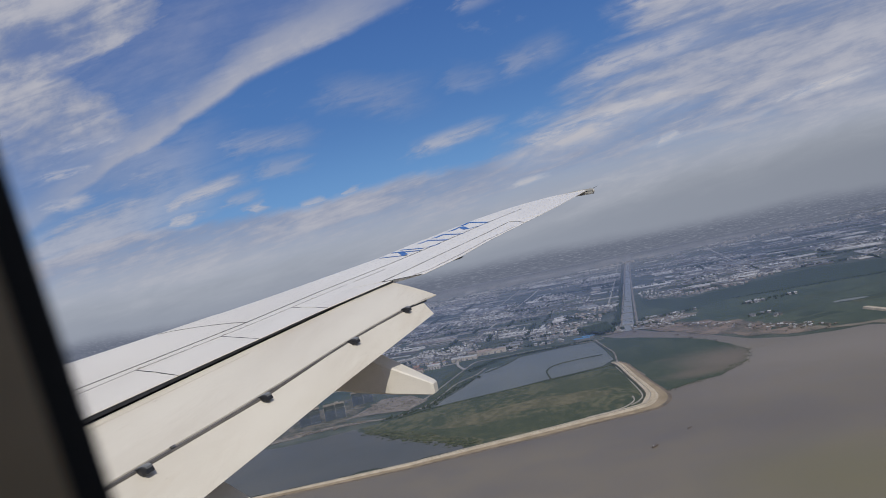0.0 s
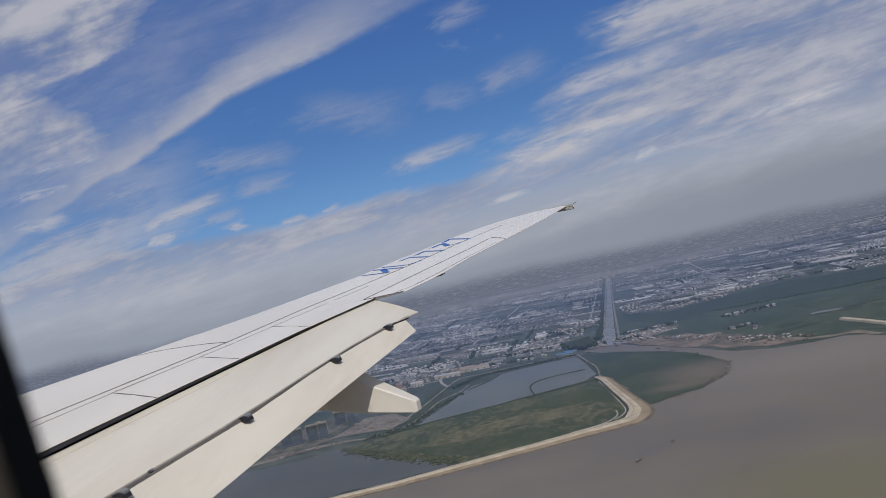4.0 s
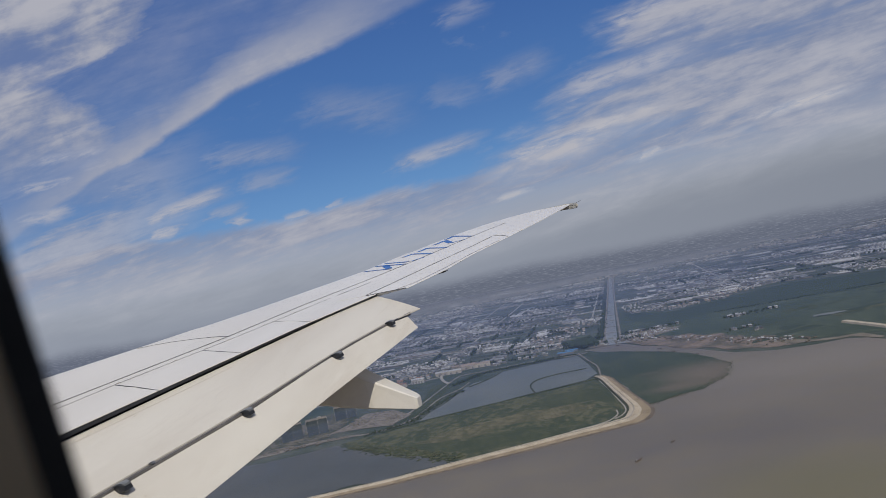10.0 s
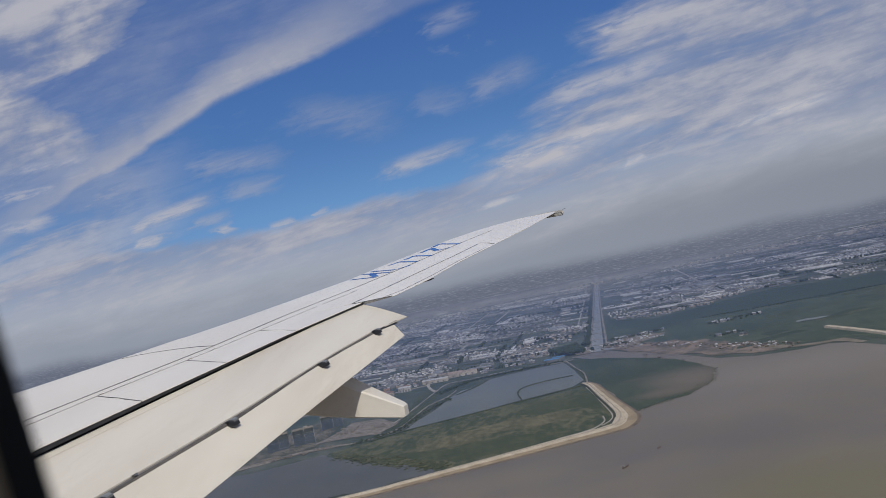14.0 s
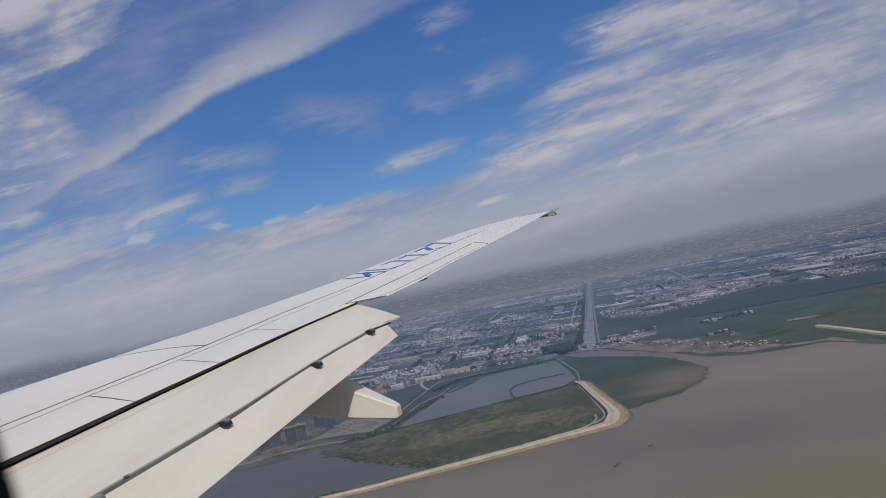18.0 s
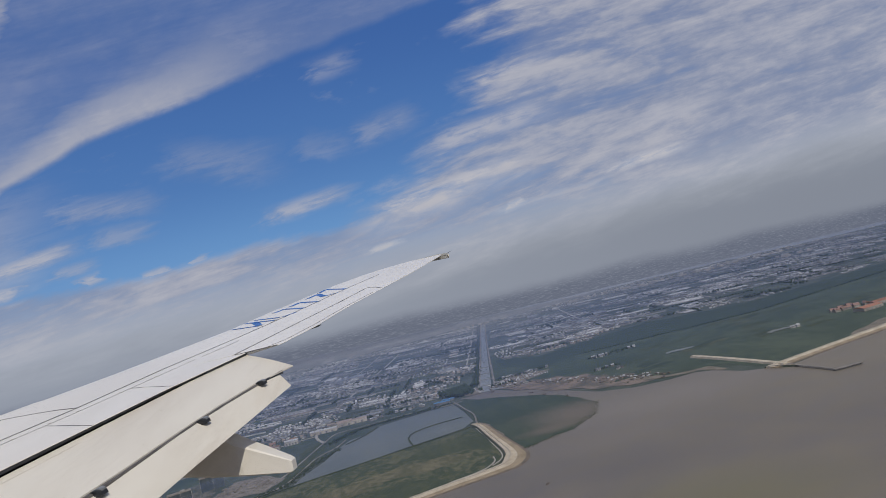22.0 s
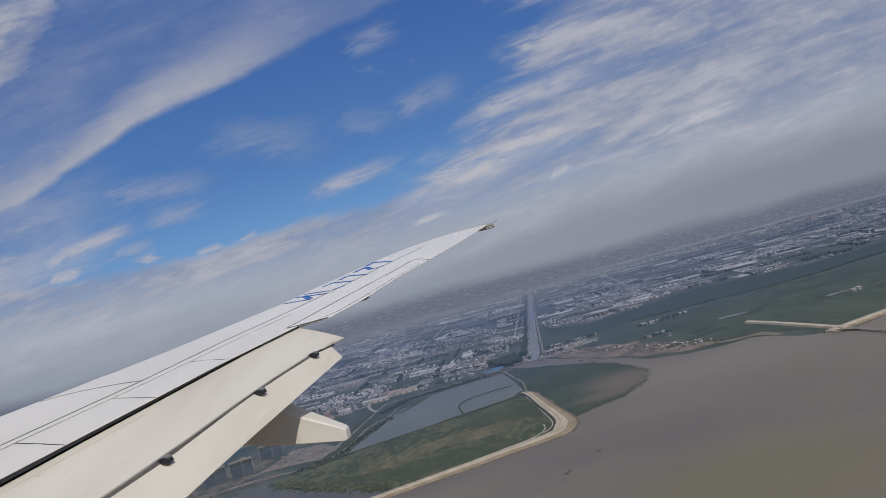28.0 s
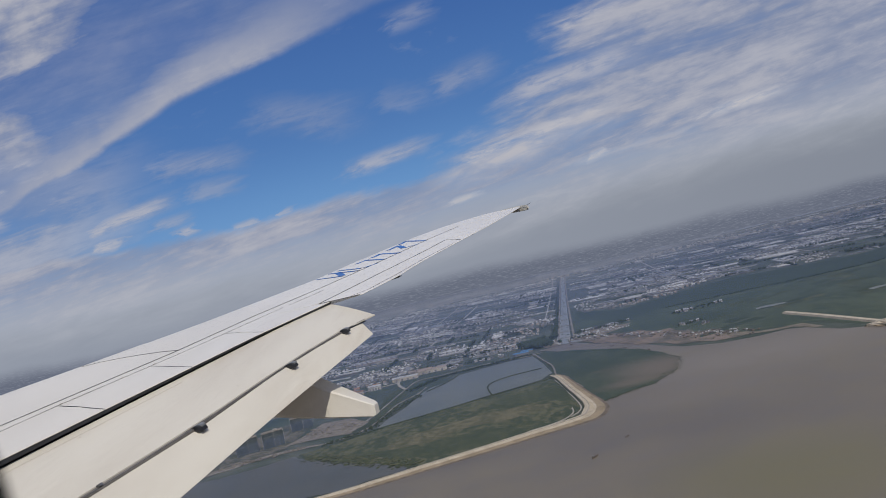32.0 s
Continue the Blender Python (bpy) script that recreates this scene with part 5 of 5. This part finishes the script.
def house_rows(name, blocks, near, far, gap, size, heights, mats, label, dense, scale, length, wall_mat=None):
    """Blocks of parallel rows of houses, in clusters."""
    walls, made = ([], []), heap(mats)
    left, tries = blocks, 0
    while left and tries < blocks * 60:
        tries += 1
        x0, y0 = spot(near, far)
        if noise.noise((x0 * scale, y0 * scale, 2.0)) < dense:
            continue
        left -= 1
        turn = GRID + radians(rng.uniform(-3, 3) + (90 if rng.random() < 0.08 else 0))
        run, rows, apart = rng.uniform(*length), rng.integers(1, 6), rng.uniform(20, 34)
        tint = rng.integers(len(mats))
        for row in range(rows):
            step, slip = rng.uniform(*gap), rng.uniform(-25, 25)
            for k in range(int(run / step)):
                d = (k + rng.uniform(-0.15, 0.15)) * step - run / 2 + slip
                across = row * apart + rng.normal(0, 1.2)
                x, y = x0 + d * math.cos(turn) - across * math.sin(turn), y0 + d * math.sin(turn) + across * math.cos(turn)
                if rng.random() < 0.18 or not outside(x, y):
                    continue
                lx = rng.uniform(*size)
                add_building(walls, made[tint if rng.random() < 0.75 else rng.integers(len(mats))], x, y, lx, rng.uniform(5.0, 6.5), rng.uniform(*heights), turn + radians(rng.uniform(-3, 3)), rng.uniform(1.2, 2.4))
    town_of(name, label, walls, made, mats, wall_mat)


def shed_groups(name, groups, near, far, size, slim, heights, mats, label, dense, scale, count=(2, 7)):
    """Groups of long parallel sheds."""
    walls, made = ([], []), heap(mats)
    left, tries = groups, 0
    while left and tries < groups * 60:
        tries += 1
        x0, y0 = spot(near, far, 0.9)
        if not outside(x0, y0, 40) or noise.noise((x0 * scale, y0 * scale, 8.0)) < dense:
            continue
        left -= 1
        turn = GRID + radians(rng.uniform(-3, 3) + (90 if rng.random() < 0.12 else 0))
        lx = rng.uniform(*size)
        ly = lx * rng.uniform(*slim)
        tint, h = rng.integers(len(mats)), rng.uniform(*heights)
        for k in range(rng.integers(*count)):
            d = k * ly * rng.uniform(1.3, 1.7)
            x, y = x0 - d * math.sin(turn) + rng.normal(0, 3), y0 + d * math.cos(turn) + rng.normal(0, 3)
            if outside(x, y, 20):
                add_building(walls, made[tint], x, y, lx * rng.uniform(0.75, 1.05), ly, h, turn, ly * 0.12)
    town_of(name, label, walls, made, mats)


# plots of the plain, joined by kind
plots = heap((0, 1, 2))
c, s = math.cos(GRID), math.sin(GRID)
for i in range(-46, 62):
    for j in range(0, 58):
        u0, v0 = i * 78.0 + rng.uniform(-12, 12), 1850 + j * 66.0 + rng.uniform(-10, 10)
        x, y = u0 + 0.24 * (v0 - 1900), v0 + (u0 - 394) * math.tan(GRID)
        if not outside(x, y, 50) or y > 5400 or rng.random() < 0.25:
            continue
        a, b = rng.uniform(28, 60), rng.uniform(5, 24)
        verts, faces = plots[rng.choice([0, 1, 2], p=[0.66, 0.27, 0.07])]
        k = len(verts)
        z = 0.25 + 0.0002 * ((i * 7 + j * 13) % 97)
        verts += [(x + c * p * a - s * q * b, y + s * p * a + c * q * b, z) for p, q in ((-1, -1), (1, -1), (1, 1), (-1, 1))]
        faces.append((k, k + 1, k + 2, k + 3))
for (verts, faces), mat, label in zip(plots, (PLOT, BARE, POND), ("dark green plots between the rows of houses", "bare and dry plots between the rows of houses", "fish ponds on the plain")):
    tagged(part("plots", mesh_of("plots", verts, faces), mat), label, "plots", kind="stuff")

house_rows("town_houses", 190, 1900, 3000, (10, 15), (5.0, 9.0), (3.0, 4.5), [ROOF_GREY, ROOF_GREY, ROOF_PALE, ROOF_GREY], "rows of small houses of the town", 0.0, 0.0035, (50, 200))
house_rows("town_houses", 340, 2500, 4800, (11, 17), (6.0, 11.0), (3.2, 5.0), [ROOF_GREY, ROOF_GREY, ROOF_PALE, ROOF_GREY], "rows of houses fading into haze", -0.04, 0.0025, (80, 340))
shed_groups("town_halls", 190, 1950, 4800, (26, 75), (0.22, 0.45), (4, 7), [ROOF_PALE, ROOF_GREY, ROOF_GREY, ROOF_GREY], "scattered large sheds and factories", -0.15, 0.0016, (1, 5))
shed_groups("long_sheds", 420, 1980, 4850, (50, 170), (0.045, 0.085), (2.6, 3.6), [ROOF_PALE, ROOF_GREY, ROOF_PALE, ROOF_GREY], "long pale sheds and greenhouses between the houses", -0.12, 0.002, (1, 7))
# clusters of pale tower blocks far off
walls, made = ([], []), heap((0,))
for cx, cy, count, wide, deep in ((2350, 4150, 34, 330, 60), (1750, 4250, 26, 300, 60), (140, 4200, 12, 90, 60), (900, 4250, 16, 220, 50), (3000, 4200, 26, 300, 60), (-900, 4150, 14, 300, 80), (2900, 3700, 14, 150, 50)):
    for k in range(count):
        add_building(walls, made[0], cx + rng.uniform(-wide, wide), cy + rng.uniform(-deep, deep), rng.uniform(14, 26), rng.uniform(10, 14), rng.uniform(11, 19), GRID, 1.0)
town_of("tower_blocks", "clusters of far pale tower blocks", walls, made, [ROOF_PALE], CREAM)


# ---- trees: clumps of leaf tufts ----
def tree_belt(name, spots, label, mat=None, tufts=6, flat=1.0):
    """Small trees as tufts of leaves on short trunks, joined."""
    verts, faces = [], []
    for x, y, size in spots:
        for _ in range(tufts):
            cx, cy = x + rng.normal(0, size * 0.35), y + rng.normal(0, size * 0.35)
            cz, r = size * rng.uniform(0.45, 1.1) * flat, size * rng.uniform(0.28, 0.5)
            k = len(verts)
            top_point = (cx + rng.normal(0, r * 0.2), cy + rng.normal(0, r * 0.2), cz + r * flat)
            ring = [(cx + r * math.cos(q) * rng.uniform(0.7, 1.25) / flat, cy + r * math.sin(q) * rng.uniform(0.7, 1.25), cz + rng.uniform(-0.3, 0.3) * r * flat) for q in [j * math.tau / 6 for j in range(6)]]
            verts += [top_point, (cx, cy, 0.0)] + ring
            for j in range(6):
                a, b = k + 2 + j, k + 2 + (j + 1) % 6
                faces += [(k, a, b), (k + 1, b, a)]
    return tagged(part(name, mesh_of(name, verts, faces), mat or LEAVES), label, "trees", kind="stuff")


spots = [(rng.normal(312, 22), rng.normal(1925, 26), rng.uniform(8, 13)) for _ in range(150)]
tree_belt("tree_clump", spots, "dark dense grove beside the canal mouth")
spots = []
for q in range(420):       # a dark row along the canal
    t = rng.random() ** 1.4
    y = 1990 + 2500 * t
    spots.append((394 + 0.239 * (y - 1900) - 34 + rng.normal(0, 3), y, rng.uniform(4, 7)))
for q in range(300):       # trees on the pond's north bank and along its lanes
    t = rng.random()
    spots.append((along([(0, 262), (0.35, 140), (0.7, 10), (1, -70)], t) + rng.normal(0, 5), along([(0, 1800), (0.35, 1800), (0.7, 1785), (1, 1700)], t) + rng.normal(0, 6), rng.uniform(2, 4.2)))
for q in range(260):
    t = rng.random()
    spots.append((along([(0, -52), (0.4, -118), (0.7, -165), (1, -260)], t) + rng.normal(4, 6), along([(0, 1615), (0.4, 1500), (0.7, 1395), (1, 1352)], t) + rng.normal(0, 6), rng.uniform(1.5, 3.2)))
for k in range(230):       # rows of trees along field edges
    x0, y0 = spot(1900, 4600, 1.1)
    turn, run = GRID + (radians(90) if rng.random() < 0.25 else 0.0), rng.uniform(50, 260)
    for d in np.arange(-run / 2, run / 2, 9.0):
        x, y = x0 + d * math.cos(turn) + rng.normal(0, 2.5), y0 + d * math.sin(turn) + rng.normal(0, 2.5)
        if outside(x, y, 4):
            spots.append((x, y, rng.uniform(4, 8)))
for cx, cy, count, wide in ((500, 1985, 70, 60), (585, 1990, 40, 40), (770, 1922, 60, 40), (690, 1722, 30, 30), (860, 1935, 30, 30), (440, 1900, 60, 30), (310, 2240, 150, 110)):
    spots += [(cx + rng.normal(0, wide * 0.6), cy + rng.normal(0, 10), rng.uniform(2, 4.5)) for _ in range(count)]
for q in range(700):       # a dark line of trees across the meadows
    t = rng.random()
    spots.append((760 + 1500 * t + rng.normal(0, 6), along([(0, 2060), (0.15, 2030), (0.4, 1990), (1, 2170)], t) + rng.normal(0, 5), rng.uniform(1.6, 3.4)))
tree_belt("scattered_trees", spots, "small dark trees among the houses", tufts=5)
spots = []
dark_spots = []
for _ in range(3600):
    x, y = rng.uniform(-240, 250), rng.uniform(1085, 1440)
    low = along([(-240, 1245), (-200, 1205), (-95, 1112), (-36, 1085), (62, 1100), (162, 1120), (226, 1165), (250, 1210)], x)
    high = along([(-240, 1325), (-200, 1345), (-4, 1400), (223, 1432), (250, 1435)], x)
    patch = noise.noise((x * 0.014, y * 0.014, 3.0))
    if low < y < high and abs(patch) > 0.08:
        (spots if patch > 0 else dark_spots).append((x, y, rng.uniform(0.7, 2.2)))
for _ in range(420):       # clumps standing out into the lagoon
    t = rng.random()
    x, y = -70 - 205 * t + rng.normal(0, 11), 1088 + 200 * t ** 0.9 + rng.normal(-4, 12)
    (spots if rng.random() < 0.55 else dark_spots).append((x, y, rng.uniform(1.4, 4.2)))
tree_belt("reed_tufts", spots, "low tan tufts of reed in the field", TUFT, 5, 0.45)
tree_belt("reed_tufts", dark_spots, "low dark green tufts in the field and lagoon", SEDGE, 5, 0.45)
spots = [(x + rng.normal(0, 6), y + rng.normal(0, 4), rng.uniform(0.8, 1.9)) for x, y in
         [(along([(0, 290), (0.5, 400), (0.8, 470), (1, 514)], t), along([(0, 1188), (0.5, 1234), (0.8, 1292), (1, 1372)], t)) for t in rng.random(380)]
         + [(along([(0, 514), (0.5, 480), (1, 380)], t), along([(0, 1372), (0.5, 1560), (1, 1710)], t)) for t in rng.random(200)]]
spots += [(rng.normal(330, 26), rng.normal(1222, 14), rng.uniform(0.6, 1.5)) for _ in range(90)]
tree_belt("reed_tufts", spots, "ragged dark reed edge of the spit", LEAVES, 4, 0.5)


# huts, stacks and moored boats along the creek
def creek_clutter():
    hut = gable_house("hut", 6.0, 4.5, 3.0, 1.2, ROOF_PALE, "small pale hut on the clay by the creek", "hut")
    stack = tagged(part("timber_stack", bevelled(box_mesh("timber_stack", 9.0, 3.5, 2.4), 0.2), CLAY), "stack of brown material on the clay bank", "stack")
    stack["group"], hut["group"] = "stacks by the creek", "huts by the creek"
    first = True
    for k in range(150):
        t = rng.random()
        x, y = along([(0, 400), (0.3, 520), (0.6, 610), (1, 720)], t), along([(0, 1880), (0.3, 1770), (0.6, 1590), (1, 1450)], t)
        m = pose(x + rng.normal(6, 18), y + rng.normal(6, 22), 0.9, 0, 0, rng.uniform(0, 180))
        if first:
            hut.matrix_world, first = m, False
            stack.matrix_world = pose(540, 1720, 0.9, 0, 0, 20)
        else:
            copy_thing(hut if rng.random() < 0.35 else stack, m)


creek_clutter()
crate_mesh = bevelled(box_mesh("dock_crate", 6.0, 3.0, 2.6), 0.15)
for k in range(70):        # crates, stacks and small sheds on the dock ground
    x, y = (rng.uniform(325, 372), rng.uniform(1850, 1945)) if k % 3 == 0 else (rng.uniform(425, 580), rng.uniform(1880, 1950))
    crate = tagged(part("dock_crate", crate_mesh, (ROOF_PALE, CLAY, DARK, ROOF_GREY, YARD)[k % 5]), "low stack of goods on the dock ground", "stack", "stacks on the dock")
    crate.matrix_world = pose(x, y, 1.1, 0, 0, rng.uniform(0, 180)) @ Matrix.Diagonal((rng.uniform(0.5, 1.8), rng.uniform(0.6, 1.6), rng.uniform(0.5, 1.5), 1))


# ---- ships ----
def ship(x, y, turn, size):
    boat = tagged(new("cargo_boat"), "small dark cargo boat afloat on the brown water", "boat", "boats")
    rows = []
    for p, w, lift in ((-4, 0.7, 0.1), (-3.2, 1.0, 0), (2.2, 1.0, 0), (3.6, 0.55, 0.25), (4.4, 0.08, 0.5)):
        rows.append([(p, -w * 0.6, 0.0), (p, w * 0.6, 0.0), (p, w, 0.9 + lift), (p, -w, 0.9 + lift)])
    part("hull", loft("hull", rows), HULL, boat)
    part("deckhouse", box_mesh("deckhouse", 1.3, 1.3, 1.2, 0.08), WALLS, boat, "pale deckhouse").location = (-2.8, 0, 0.95)
    part("mast", box_mesh("mast", 0.12, 0.12, 2.0), GREY, boat).location = (1.0, 0, 0.9)
    boat.matrix_world = pose(x, y, 0.4, 0, 0, turn) @ Matrix.Scale(size, 4)


for x, y, turn, size in ((194, 922, 40, 1.7), (259, 973, 40, 1.2), (1120, 1010, 10, 2.2), (470, 1600, 120, 1.6), (500, 1520, 110, 1.4), (455, 1660, 125, 1.6)):
    ship(x, y, turn, size)

# ---- distance haze over the land, painted on one thin sheet, denser inland and in the west ----
mist_mat = bpy.data.materials.new("painted_haze")
mist_mat.use_nodes = True
k = Nodes(mist_mat.node_tree)
place = k.add("ShaderNodeTexCoord").outputs["Object"]
cell = k.add("ShaderNodeSeparateXYZ", Vector=place)
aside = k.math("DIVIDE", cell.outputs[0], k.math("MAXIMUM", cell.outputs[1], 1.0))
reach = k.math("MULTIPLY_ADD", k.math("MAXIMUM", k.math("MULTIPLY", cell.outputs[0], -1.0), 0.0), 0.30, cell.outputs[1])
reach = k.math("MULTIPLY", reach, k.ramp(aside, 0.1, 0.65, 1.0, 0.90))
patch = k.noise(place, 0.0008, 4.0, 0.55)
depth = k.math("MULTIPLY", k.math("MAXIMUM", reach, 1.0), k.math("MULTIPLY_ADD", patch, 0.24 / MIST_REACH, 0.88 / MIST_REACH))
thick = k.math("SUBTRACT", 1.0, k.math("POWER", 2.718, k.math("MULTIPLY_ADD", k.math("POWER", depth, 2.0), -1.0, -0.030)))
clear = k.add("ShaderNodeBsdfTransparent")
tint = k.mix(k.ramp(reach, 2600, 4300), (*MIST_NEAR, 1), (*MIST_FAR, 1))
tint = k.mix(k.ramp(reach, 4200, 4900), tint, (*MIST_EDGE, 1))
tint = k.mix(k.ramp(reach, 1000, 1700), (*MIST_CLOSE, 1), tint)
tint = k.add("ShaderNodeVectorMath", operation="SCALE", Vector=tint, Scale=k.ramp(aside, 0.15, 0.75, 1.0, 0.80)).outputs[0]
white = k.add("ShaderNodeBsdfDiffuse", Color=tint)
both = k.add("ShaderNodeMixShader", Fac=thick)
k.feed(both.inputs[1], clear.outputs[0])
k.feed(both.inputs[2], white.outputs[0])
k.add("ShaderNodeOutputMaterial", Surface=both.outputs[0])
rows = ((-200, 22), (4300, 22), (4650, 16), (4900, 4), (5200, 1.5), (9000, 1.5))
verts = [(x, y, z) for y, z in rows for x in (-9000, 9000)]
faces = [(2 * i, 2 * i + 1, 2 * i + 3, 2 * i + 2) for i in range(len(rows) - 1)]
tagged(part("haze", mesh_of("haze", verts, faces), mist_mat), "thin tinted sheet that paints distance haze over the land", "haze", kind="structure")
